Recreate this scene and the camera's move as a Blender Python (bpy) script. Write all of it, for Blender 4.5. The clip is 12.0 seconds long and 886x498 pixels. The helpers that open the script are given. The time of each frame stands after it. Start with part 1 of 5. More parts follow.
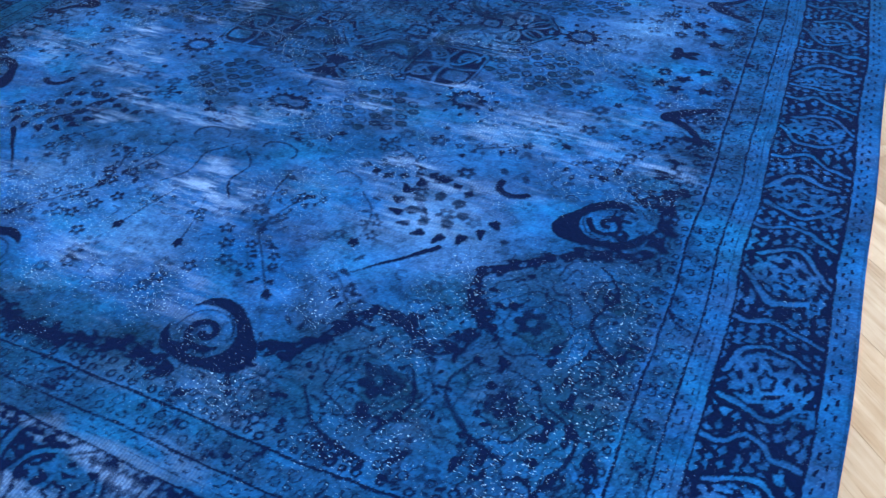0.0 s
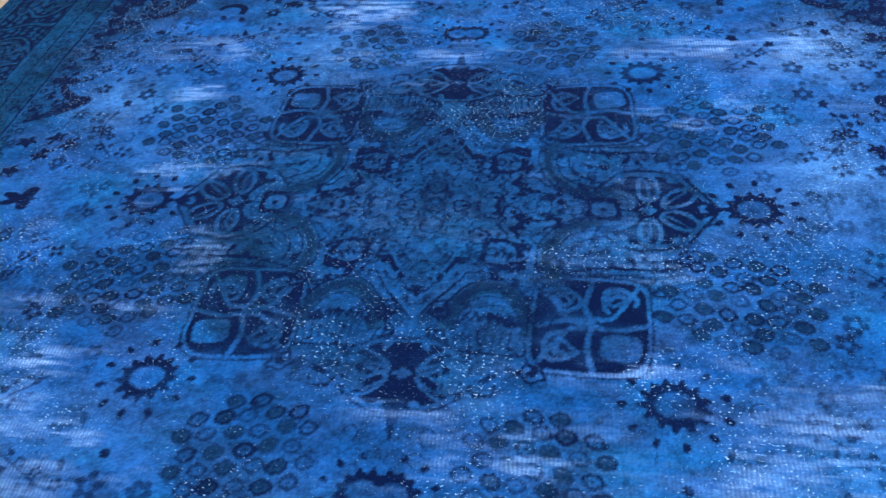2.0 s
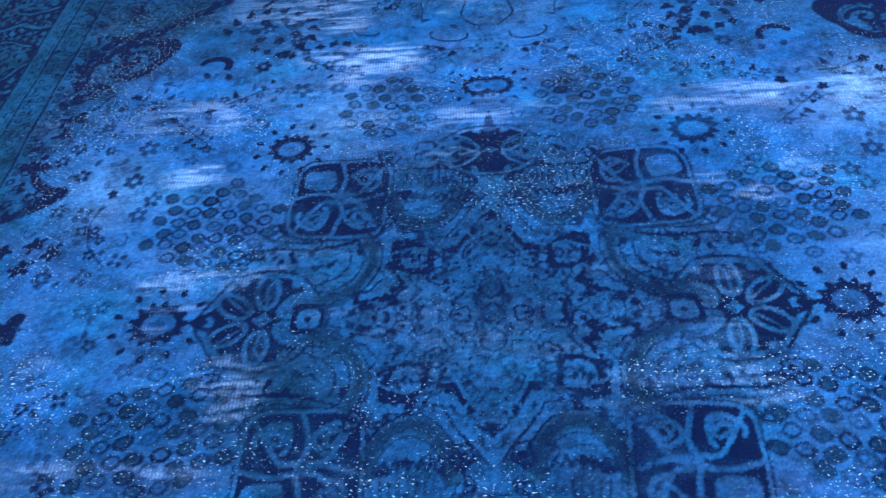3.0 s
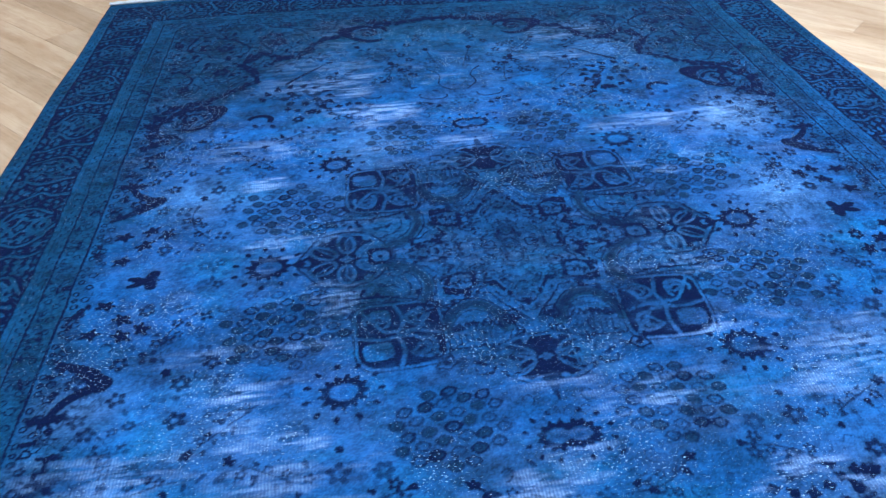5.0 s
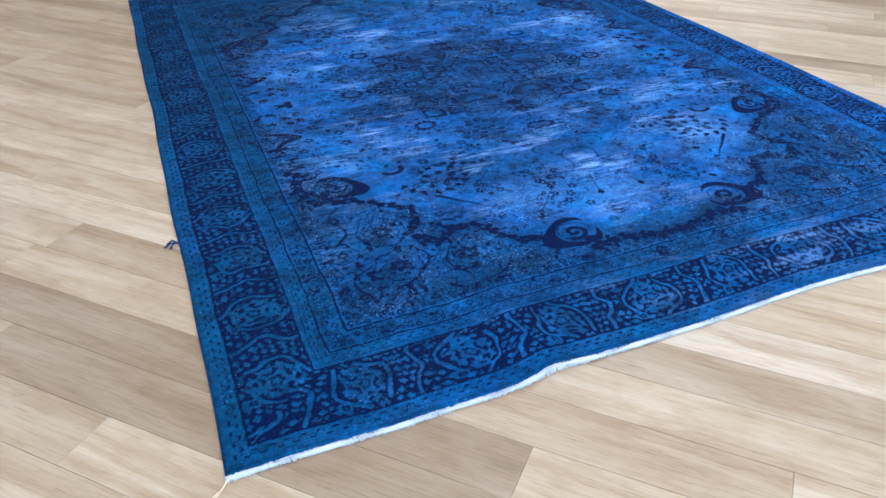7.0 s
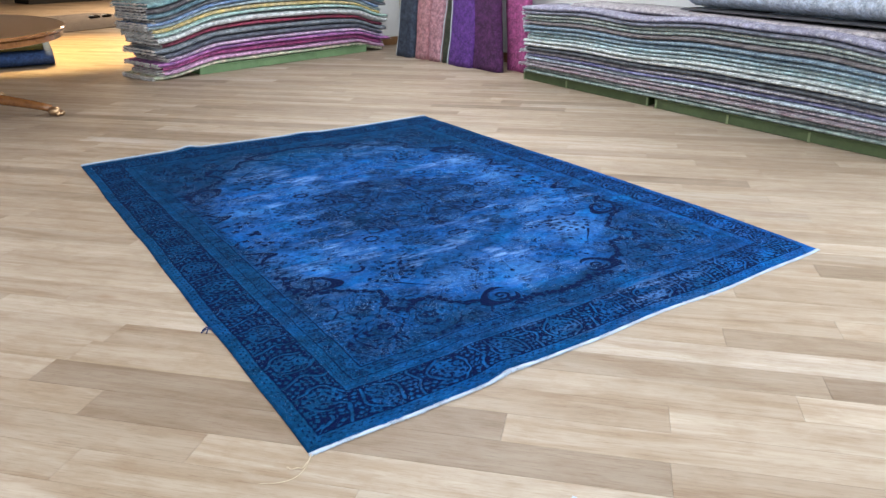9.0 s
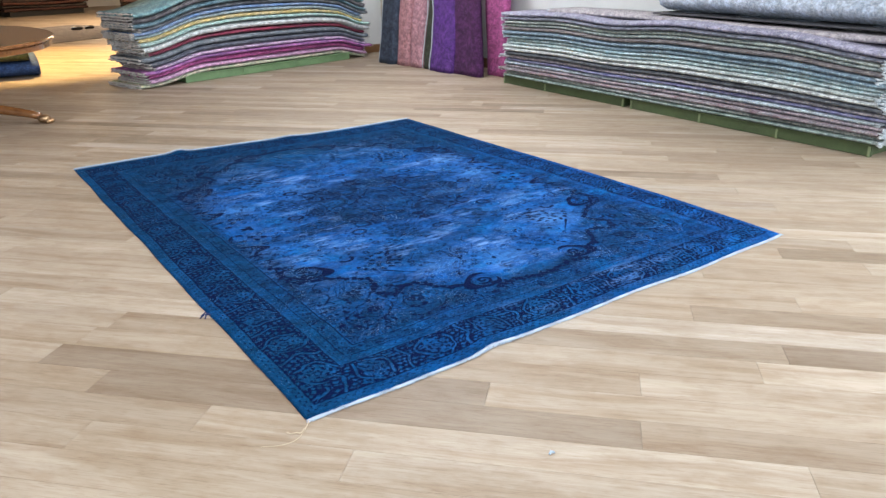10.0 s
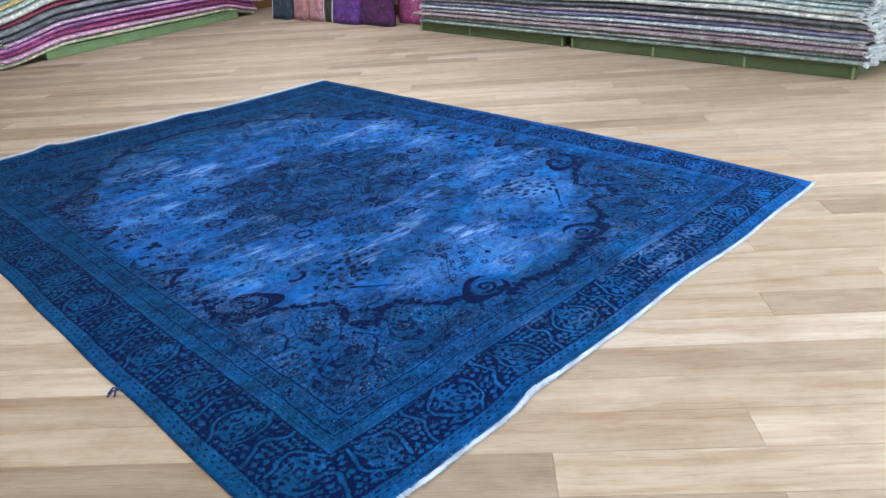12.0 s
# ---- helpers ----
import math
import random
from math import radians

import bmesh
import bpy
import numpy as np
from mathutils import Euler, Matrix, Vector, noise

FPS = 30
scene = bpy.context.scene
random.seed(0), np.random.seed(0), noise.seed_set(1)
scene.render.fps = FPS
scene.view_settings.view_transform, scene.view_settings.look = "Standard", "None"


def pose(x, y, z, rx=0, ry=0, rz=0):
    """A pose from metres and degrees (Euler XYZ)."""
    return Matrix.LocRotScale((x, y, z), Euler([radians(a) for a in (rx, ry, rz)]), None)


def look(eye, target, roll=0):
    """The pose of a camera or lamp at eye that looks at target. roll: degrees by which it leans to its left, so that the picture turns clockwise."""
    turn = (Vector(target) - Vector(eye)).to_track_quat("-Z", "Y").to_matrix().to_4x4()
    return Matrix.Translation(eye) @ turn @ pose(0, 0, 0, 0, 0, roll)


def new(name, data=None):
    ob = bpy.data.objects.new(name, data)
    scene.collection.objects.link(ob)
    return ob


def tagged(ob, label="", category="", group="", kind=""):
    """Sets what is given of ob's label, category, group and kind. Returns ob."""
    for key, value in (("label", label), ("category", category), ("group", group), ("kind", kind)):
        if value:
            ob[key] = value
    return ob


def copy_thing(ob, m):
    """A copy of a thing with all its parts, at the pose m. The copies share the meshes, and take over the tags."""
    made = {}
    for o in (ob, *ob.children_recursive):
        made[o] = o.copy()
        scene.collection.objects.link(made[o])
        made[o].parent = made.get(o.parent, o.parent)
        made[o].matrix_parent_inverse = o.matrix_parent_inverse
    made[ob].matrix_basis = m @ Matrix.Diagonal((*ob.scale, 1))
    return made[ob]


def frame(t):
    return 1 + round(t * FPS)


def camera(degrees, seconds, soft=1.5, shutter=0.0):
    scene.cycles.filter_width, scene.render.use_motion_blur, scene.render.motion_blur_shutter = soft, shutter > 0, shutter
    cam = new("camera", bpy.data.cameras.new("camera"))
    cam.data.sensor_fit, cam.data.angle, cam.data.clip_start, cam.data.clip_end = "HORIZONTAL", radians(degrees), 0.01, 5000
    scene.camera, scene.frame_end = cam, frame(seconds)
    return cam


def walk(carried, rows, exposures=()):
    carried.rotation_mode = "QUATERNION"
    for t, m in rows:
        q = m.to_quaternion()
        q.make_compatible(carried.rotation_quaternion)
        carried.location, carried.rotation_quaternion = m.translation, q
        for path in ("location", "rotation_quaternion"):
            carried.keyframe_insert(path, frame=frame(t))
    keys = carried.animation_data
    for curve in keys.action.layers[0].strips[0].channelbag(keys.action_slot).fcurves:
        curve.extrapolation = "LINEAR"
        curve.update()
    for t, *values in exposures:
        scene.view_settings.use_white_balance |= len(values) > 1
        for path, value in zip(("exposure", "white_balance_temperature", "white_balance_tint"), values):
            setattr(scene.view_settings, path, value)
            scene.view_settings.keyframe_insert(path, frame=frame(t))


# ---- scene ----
cam = camera(61.5, 12.0)
PATH = [
    (0, (1.139, -2.111, 1.116), (0.515, -0.789, -0.248), -2.4),
    (0.5, (0.895, -1.888, 1.08), (0.294, -0.51, -0.239), -4.8),
    (1, (0.666, -1.657, 1.079), (0.125, -0.245, -0.23), -5.8),
    (1.5, (0.398, -1.404, 1.095), (0.011, 0.018, -0.257), -5.9),
    (2, (0.236, -1.128, 1.085), (-0.036, 0.222, -0.365), -6.8),
    (2.5, (0.131, -0.899, 1.096), (-0.097, 0.386, -0.42), -8.1),
    (3, (0.017, -0.801, 1.156), (-0.131, 0.481, -0.372), -7.3),
    (3.2, (-0.024, -0.767, 1.178), (-0.127, 0.524, -0.346), -6.4),
    (4.8, (-0.288, -1.387, 1.238), (-0.124, 0.151, -0.03), -0.9),
    (5, (-0.368, -1.555, 1.244), (-0.181, 0.005, 0.007), -1.7),
    (5.5, (-0.626, -1.98, 1.271), (-0.321, -0.425, 0.051), -0.8),
    (6, (-0.904, -2.42, 1.23), (-0.568, -0.849, 0.038), 3.5),
    (6.5, (-1.237, -2.798, 1.269), (-0.746, -1.247, 0.106), 1.5),
    (7, (-1.531, -3.16, 1.323), (-0.883, -1.629, 0.211), -0.5),
    (7.5, (-1.763, -3.462, 1.348), (-0.985, -1.925, 0.332), -1.8),
    (7.7, (-1.87, -3.566, 1.38), (-1.032, -2.031, 0.411), -1.5),
    (9.3, (-2.356, -3.888, 1.509), (-1.298, -2.361, 0.769), -0.5),
    (9.5, (-2.389, -3.932, 1.494), (-1.326, -2.407, 0.756), -0.5),
    (10, (-2.43, -4.023, 1.484), (-1.345, -2.512, 0.752), -1.0),
    (10.5, (-2.425, -4.026, 1.47), (-1.315, -2.531, 0.741), -1.5),
    (11, (-2.353, -3.839, 1.431), (-1.163, -2.398, 0.72), -2.5),
    (11.5, (-2.246, -3.516, 1.386), (-0.979, -2.174, 0.616), -2.3),
    (12, (-2.115, -3.11, 1.332), (-0.875, -1.794, 0.477), -4.3),
]
walk(cam, [(t, look(eye, target, roll)) for t, eye, target, roll in PATH],
     exposures=[(0, 0.13, 6450, 10), (1.0, 0.0, 6400, 10), (1.5, 0.10, 6500, 10), (2.5, 0.40, 6500, 10), (3.2, 0.58, 6500, 10), (4.8, 0.40, 6450, 10), (6.5, 0.27, 6000, 10),
                (7.5, 0.08, 5900, 10), (9.3, 0.02, 6200, 10), (12, 0.06, 6250, 10)])


# ---------------------------------------------------------------- light
world = bpy.data.worlds.new("world")
scene.world = world
world.use_nodes = True
wn = world.node_tree.nodes
sky = wn.new("ShaderNodeTexSky")
sky.sky_type = "NISHITA"
sky.sun_disc = False
sky.sun_elevation = radians(38)
sky.sun_rotation = radians(200)
world.node_tree.links.new(sky.outputs[0], wn["Background"].inputs[0])
wn["Background"].inputs[1].default_value = 0.12


def area_lamp(name, at, target, sx, sy, watts, colour):
    data = bpy.data.lights.new(name, "AREA")
    data.shape, data.size, data.size_y = "RECTANGLE", sx, sy
    data.energy, data.color = watts, colour
    ob = new(name, data)
    ob.matrix_world = look(at, target)
    return ob


# daylight from windows taken to stand behind and beside the camera, out of view
area_lamp("window_light", (-2.5, -8.05, 1.75), (-2.5, 0, 1.3), 9.0, 2.5, 240, (0.86, 0.93, 1.0))
area_lamp("window_light", (4.30, -5.0, 1.7), (0, -3.6, 0.8), 3.6, 2.2, 245, (0.90, 0.96, 1.0))
CEIL = 3.3
# ceiling panels: assumed lamps out of view, watts set to brighten each area
ASSUMED_PANELS = [(-3.4, -2.6, 84), (0.6, -2.6, 66), (-3.4, 1.6, 60), (1.6, 1.2, 88), (-3.4, 5.4, 34), (2.4, 4.2, 100)]
for px, py, watts in ASSUMED_PANELS:
    area_lamp("panel_light", (px, py, CEIL - 0.09), (px, py, 0), 1.15, 1.15, watts, (0.97, 0.98, 1.0))
# added warm lamps, unseen, that lift the dark far hall
ADDED_HALL_PANELS = [(-3.0, 14.5, 190), (3.2, 17.5, 380)]
for px, py, watts in ADDED_HALL_PANELS:
    area_lamp("warm_hall_light", (px, py, CEIL - 0.09), (px, py, 0), 1.6, 1.6, watts, (1.0, 0.74, 0.48))
# added unseen spot for the yellow floor patch in the passage to the hall
spot = bpy.data.lights.new("added_warm_spot", "SPOT")
spot.energy, spot.color, spot.spot_size, spot.spot_blend, spot.shadow_soft_size = 2000, (1.0, 0.62, 0.22), radians(88), 0.45, 0.12
new("added_warm_spot", spot).matrix_world = look((-0.5, 9.7, CEIL - 0.10), (-0.5, 9.7, 0.0))



# ---------------------------------------------------------------- materials
def material(name, rough=0.8):
    m = bpy.data.materials.new(name)
    m.use_nodes = True
    b = m.node_tree.nodes["Principled BSDF"]
    b.inputs["Roughness"].default_value = rough
    return m, m.node_tree.nodes, m.node_tree.links, b


def value_of(n, l, op, a, b=None):
    k = n.new("ShaderNodeMath")
    k.operation = op
    for slot, v in enumerate((a, b)):
        if v is None:
            continue
        if hasattr(v, "is_linked"):
            l.new(v, k.inputs[slot])
        else:
            k.inputs[slot].default_value = v
    return k.outputs[0]


def blend(n, l, fac, a, b, how="MIX"):
    k = n.new("ShaderNodeMix")
    k.data_type, k.blend_type = "RGBA", how
    for slot, v in ((0, fac), (6, a), (7, b)):
        if hasattr(v, "is_linked"):
            l.new(v, k.inputs[slot])
        elif slot == 0:
            k.inputs[0].default_value = v
        else:
            k.inputs[slot].default_value = (*v, 1)
    return k.outputs[2]


def noise_of(n, l, coords, scale, detail=4, stretch=(1, 1, 1), rough=0.55, spin=0.0):
    mp = n.new("ShaderNodeMapping")
    mp.inputs["Scale"].default_value = stretch
    mp.inputs["Rotation"].default_value = (0, 0, spin)
    l.new(coords, mp.inputs[0])
    t = n.new("ShaderNodeTexNoise")
    t.inputs["Scale"].default_value = scale
    t.inputs["Detail"].default_value = detail
    t.inputs["Roughness"].default_value = rough
    l.new(mp.outputs[0], t.inputs["Vector"])
    return t.outputs[0]


def ramp(n, l, fac, *stops):
    r = n.new("ShaderNodeValToRGB")
    while len(r.color_ramp.elements) < len(stops):
        r.color_ramp.elements.new(0.5)
    for e, (p, c) in zip(r.color_ramp.elements, stops):
        e.position = p
        e.color = (*c, 1) if hasattr(c, "__len__") else (c, c, c, 1)
    l.new(fac, r.inputs[0])
    return r.outputs[0]


def bump(n, l, b, height, strength, distance=0.002):
    k = n.new("ShaderNodeBump")
    k.inputs["Strength"].default_value = strength
    k.inputs["Distance"].default_value = distance
    l.new(height, k.inputs["Height"])
    l.new(k.outputs[0], b.inputs["Normal"])


def position(n):
    return n.new("ShaderNodeNewGeometry").outputs["Position"]


def plain_material(name, colour, rough, scale=30.0, amount=0.25, relief=0.15):
    m, n, l, b = material(name, rough)
    p = position(n)
    big = noise_of(n, l, p, scale * 0.12, 3)
    fine = noise_of(n, l, p, scale, 5)
    v = ramp(n, l, value_of(n, l, "ADD", value_of(n, l, "MULTIPLY", big, 0.6), value_of(n, l, "MULTIPLY", fine, 0.4)),
             (0.3, 1 - amount), (0.7, 1 + amount * 0.4))
    l.new(blend(n, l, 1.0, colour, v, "MULTIPLY"), b.inputs["Base Color"])
    bump(n, l, b, fine, relief)
    return m


def plank_material(name, joined):
    m, n, l, b = material(name, 0.36)
    geo = n.new("ShaderNodeNewGeometry")
    if joined:
        rnd = geo.outputs["Random Per Island"]
        base, spin = geo.outputs["Position"], radians(-PLANK_TURN)
    else:
        info, split = n.new("ShaderNodeObjectInfo"), n.new("ShaderNodeSeparateColor")
        l.new(info.outputs["Color"], split.inputs[0])
        rnd = split.outputs[0]
        base, spin = n.new("ShaderNodeTexCoord").outputs["Object"], 0.0
    turn = n.new("ShaderNodeMapping")
    turn.inputs["Rotation"].default_value = (0, 0, spin)
    l.new(base, turn.inputs[0])
    shift = n.new("ShaderNodeVectorMath")
    shift.operation = "ADD"
    l.new(turn.outputs[0], shift.inputs[0])
    comb = n.new("ShaderNodeCombineXYZ")
    for k in range(3):
        l.new(value_of(n, l, "MULTIPLY", rnd, (37.0, 53.0, 11.0)[k]), comb.inputs[k])
    l.new(comb.outputs[0], shift.inputs[1])
    c = shift.outputs[0]
    rnd2 = value_of(n, l, "FRACT", value_of(n, l, "MULTIPLY", rnd, 17.3))
    tone = ramp(n, l, rnd, (0.0, (0.262, 0.207, 0.152)), (0.12, (0.328, 0.262, 0.193)), (0.35, (0.428, 0.360, 0.280)),
                (0.6, (0.372, 0.306, 0.232)), (0.8, (0.468, 0.404, 0.325)), (0.93, (0.310, 0.250, 0.186)), (1.0, (0.515, 0.465, 0.400)))
    warp = noise_of(n, l, c, 1.6, 3, (0.6, 3.0, 1))
    mixv = n.new("ShaderNodeVectorMath")
    mixv.operation = "ADD"
    l.new(c, mixv.inputs[0])
    cw = n.new("ShaderNodeCombineXYZ")
    l.new(value_of(n, l, "MULTIPLY", warp, 0.22), cw.inputs[1])
    l.new(cw.outputs[0], mixv.inputs[1])
    cat = noise_of(n, l, mixv.outputs[0], 1.0, 5, (0.8, 15, 1), 0.62)
    streak = noise_of(n, l, c, 1.0, 6, (3.0, 150, 1), 0.65)
    cloud = noise_of(n, l, c, 1.0, 3, (2.2, 6.0, 1))
    col = blend(n, l, ramp(n, l, cat, (0.38, 0.0), (0.50, 0.35), (0.64, 0.9)), tone, blend(n, l, 1.0, tone, (0.74, 0.66, 0.57), "MULTIPLY"))
    col = blend(n, l, ramp(n, l, streak, (0.45, 0.0), (0.72, 0.60)), col, blend(n, l, 1.0, col, (0.80, 0.75, 0.69), "MULTIPLY"))
    col = blend(n, l, ramp(n, l, cloud, (0.42, 0.0), (0.70, 0.55)), col, blend(n, l, 1.0, col, (1.22, 1.25, 1.30), "MULTIPLY"))
    stain = noise_of(n, l, c, 1.0, 6, (5.0, 11.0, 1), 0.7)
    col = blend(n, l, ramp(n, l, stain, (0.46, 0.0), (0.66, 0.75)), col, blend(n, l, 1.0, col, (0.80, 0.73, 0.65), "MULTIPLY"))
    pores = noise_of(n, l, c, 1.0, 3, (12.0, 260, 1), 0.6)
    col = blend(n, l, ramp(n, l, pores, (0.55, 0.0), (0.66, 0.55)), col, blend(n, l, 1.0, col, (0.66, 0.58, 0.50), "MULTIPLY"))
    knot = n.new("ShaderNodeTexVoronoi")
    knot.inputs["Scale"].default_value = 1.0
    mk = n.new("ShaderNodeMapping")
    mk.inputs["Scale"].default_value = (1.3, 4.5, 1)
    l.new(c, mk.inputs[0])
    l.new(mk.outputs[0], knot.inputs["Vector"])
    kn = ramp(n, l, knot.outputs["Distance"], (0.02, 0.7), (0.11, 0.0))
    kn = value_of(n, l, "MULTIPLY", kn, ramp(n, l, rnd2, (0.6, 0.0), (0.75, 1.0)))
    col = blend(n, l, kn, col, (0.26, 0.16, 0.09))
    l.new(col, b.inputs["Base Color"])
    rough = value_of(n, l, "ADD", value_of(n, l, "MULTIPLY", cloud, 0.20), 0.42)
    l.new(rough, b.inputs["Roughness"])
    bump(n, l, b, value_of(n, l, "ADD", streak, cat), 0.12, 0.001)
    return m


PLANK_TURN = -47.25
oak = plank_material("sand_oak_plank", False)
oak_far = plank_material("sand_oak_far", True)
joint_dark = plain_material("joint_dark", (0.16, 0.115, 0.08), 0.9)
plaster = plain_material("white_plaster", (0.74, 0.75, 0.74), 0.85, 14, 0.06, 0.08)
ceiling_paint = plain_material("ceiling_paint", (0.80, 0.79, 0.77), 0.9, 10, 0.05, 0.05)
trim_wood = plain_material("brown_trim_wood", (0.27, 0.14, 0.06), 0.45, 25, 0.35, 0.1)
green_paint = plain_material("moss_green_paint", (0.066, 0.098, 0.040), 0.55, 22, 0.35, 0.2)
green_pale = plain_material("sage_green_paint", (0.16, 0.27, 0.13), 0.6, 22, 0.30, 0.2)
green_post = plain_material("pale_green_edge", (0.20, 0.25, 0.13), 0.5, 30, 0.25, 0.1)
cotton = plain_material("white_cotton", (0.44, 0.54, 0.66), 0.95, 160, 0.22, 0.5)
cord = plain_material("cream_thread", (0.62, 0.52, 0.38), 0.95, 200, 0.2, 0.3)
navy_thread = plain_material("navy_thread", (0.012, 0.03, 0.12), 0.95, 200, 0.3, 0.3)
black_felt = plain_material("black_felt", (0.018, 0.017, 0.017), 0.8, 80, 0.3, 0.2)
bronze = plain_material("gilded_claw", (0.62, 0.42, 0.24), 0.28, 60, 0.7, 0.6)
bronze.node_tree.nodes["Principled BSDF"].inputs["Metallic"].default_value = 0.85
window_frame_mat = plain_material("grey_window_frame", (0.35, 0.36, 0.37), 0.4, 20, 0.1, 0.05)


def mahogany():
    m, n, l, b = material("polished_mahogany", 0.16)
    p = position(n)
    g = noise_of(n, l, p, 1.0, 5, (18, 2.0, 18), 0.6)
    l.new(ramp(n, l, g, (0.3, (0.20, 0.075, 0.025)), (0.55, (0.33, 0.145, 0.05)), (0.75, (0.15, 0.05, 0.018))), b.inputs["Base Color"])
    b.inputs["Coat Weight"].default_value = 0.6
    b.inputs["Coat Roughness"].default_value = 0.08
    return m


table_wood = mahogany()


def glass_material():
    m, n, l, b = material("window_glass", 0.02)
    b.inputs["Transmission Weight"].default_value = 1.0
    b.inputs["IOR"].default_value = 1.45
    return m


pane_glass = glass_material()


def woven(name, colour, other, amount=0.5):
    """Worn, overdyed wool: two tones in patches, speckled knots and pale abrasion."""
    m, n, l, b = material(name, 0.95)
    p = position(n)
    patch = noise_of(n, l, p, 6.0, 6, (1, 1, 1.6), 0.7)
    col = blend(n, l, ramp(n, l, patch, (0.38, 0.0), (0.60, min(1.0, amount * 1.6))), colour, other)
    speck = noise_of(n, l, p, 42.0, 5, (1, 1, 1), 0.75)
    col = blend(n, l, ramp(n, l, speck, (0.42, 0.0), (0.64, 0.70)), col, blend(n, l, 1.0, col, (0.38, 0.38, 0.41), "MULTIPLY"))
    motif = noise_of(n, l, p, 17.0, 3, (1, 1, 1), 0.6)
    col = blend(n, l, ramp(n, l, motif, (0.40, 0.0), (0.56, 0.8)), col, blend(n, l, 1.0, col, (0.52, 0.52, 0.54), "MULTIPLY"))
    light = noise_of(n, l, p, 60.0, 4, (1, 1, 1), 0.75)
    col = blend(n, l, ramp(n, l, light, (0.52, 0.0), (0.70, 0.60)), col, tuple(min(0.9, 2.0 * q + 0.04) for q in colour))
    l.new(col, b.inputs["Base Color"])
    bump(n, l, b, speck, 0.6, 0.004)
    return m


def overdyed():
    """The blue carpet: dye, dark knots, worn warp and pale flecks from the carpet's own pattern."""
    m, n, l, b = material("overdyed_blue_wool", 0.93)

    def attr(name):
        k = n.new("ShaderNodeAttribute")
        k.attribute_name = name
        return k.outputs["Fac"]

    ink, tint, wear, lift, teal, fleck, grain = (attr(k) for k in ("ink", "tint", "wear", "lift", "teal", "fleck", "grain"))
    p = n.new("ShaderNodeTexCoord").outputs["Object"]
    dye = noise_of(n, l, p, 2.6, 5, (1, 1.7, 1), 0.6)
    fine = noise_of(n, l, p, 1.0, 4, (240, 300, 1), 0.7)
    knots = noise_of(n, l, p, 1.0, 3, (70, 160, 1), 0.6)
    blue = ramp(n, l, dye, (0.30, (0.0040, 0.066, 0.25)), (0.5, (0.0075, 0.104, 0.385)), (0.70, (0.0110, 0.140, 0.50)))
    slate = noise_of(n, l, p, 1.0, 4, (5.0, 8.0, 1), 0.6)
    blue = blend(n, l, ramp(n, l, slate, (0.44, 0.0), (0.62, 0.85)), blue, (0.021, 0.086, 0.29))
    azure = noise_of(n, l, p, 1.0, 5, (3.1, 4.6, 1), 0.65)
    blue = blend(n, l, ramp(n, l, azure, (0.52, 0.0), (0.66, 0.70)), blue, (0.006, 0.170, 0.50))
    blue = blend(n, l, teal, blue, (0.0040, 0.059, 0.158))
    blue = blend(n, l, lift, blue, (0.052, 0.185, 0.49))
    blue = blend(n, l, tint, blue, (0.0055, 0.045, 0.125))
    blue = blend(n, l, 1.0, blue, ramp(n, l, grain, (0.0, 0.22), (0.5, 0.80), (1.0, 1.45)), "MULTIPLY")
    pale = blend(n, l, knots, (0.090, 0.260, 0.70), (0.330, 0.540, 0.95))
    # bare warp threads show as fine lines across the worn patches
    wave = n.new("ShaderNodeTexWave")
    wave.wave_type, wave.bands_direction = "BANDS", "X"
    wave.inputs["Scale"].default_value = 45.0
    wave.inputs["Distortion"].default_value = 2.5
    wave.inputs["Detail"].default_value = 1.0
    l.new(p, wave.inputs["Vector"])
    bare = value_of(n, l, "MULTIPLY", wear, value_of(n, l, "ADD", value_of(n, l, "MULTIPLY", wave.outputs[1], 0.45), 0.55))
    edge = value_of(n, l, "ADD", ink, value_of(n, l, "MULTIPLY", value_of(n, l, "SUBTRACT", fine, 0.5), 0.7))
    dark = ramp(n, l, edge, (0.22, 0.0), (0.80, 1.0))
    col = blend(n, l, bare, blue, pale)
    col = blend(n, l, dark, col, (0.0012, 0.0075, 0.046))
    col = blend(n, l, ramp(n, l, knots, (0.35, 0.55), (0.62, 0.0)), col, blend(n, l, 1.0, col, (0.45, 0.52, 0.62), "MULTIPLY"))
    spark = noise_of(n, l, p, 1.0, 2, (130, 290, 1), 0.6)
    lint_mask = value_of(n, l, "MULTIPLY", ramp(n, l, value_of(n, l, "ADD", spark, value_of(n, l, "MULTIPLY", fleck, 0.075)), (0.694, 0.0), (0.722, 1.0)), fleck)
    col = blend(n, l, lint_mask, col, (0.33, 0.60, 0.98))
    l.new(col, b.inputs["Base Color"])
    b.inputs["Specular IOR Level"].default_value = 0.03
    b.inputs["Sheen Weight"].default_value = 0.012
    b.inputs["Sheen Roughness"].default_value = 0.45
    b.inputs["Sheen Tint"].default_value = (0.80, 0.90, 1.0, 1)
    bump(n, l, b, value_of(n, l, "ADD", fine, knots), 0.7, 0.003)
    return m


blue_wool = overdyed()


# ---------------------------------------------------------------- mesh helpers
def part(name, bm, mat, parent=None, label="", smooth=False):
    me = bpy.data.meshes.new(name)
    bm.to_mesh(me)
    bm.free()
    me.materials.append(mat)
    if smooth:
        me.polygons.foreach_set("use_smooth", [True] * len(me.polygons))
    ob = new(name, me)
    ob.parent = parent
    if label:
        ob["label"] = label
    return ob


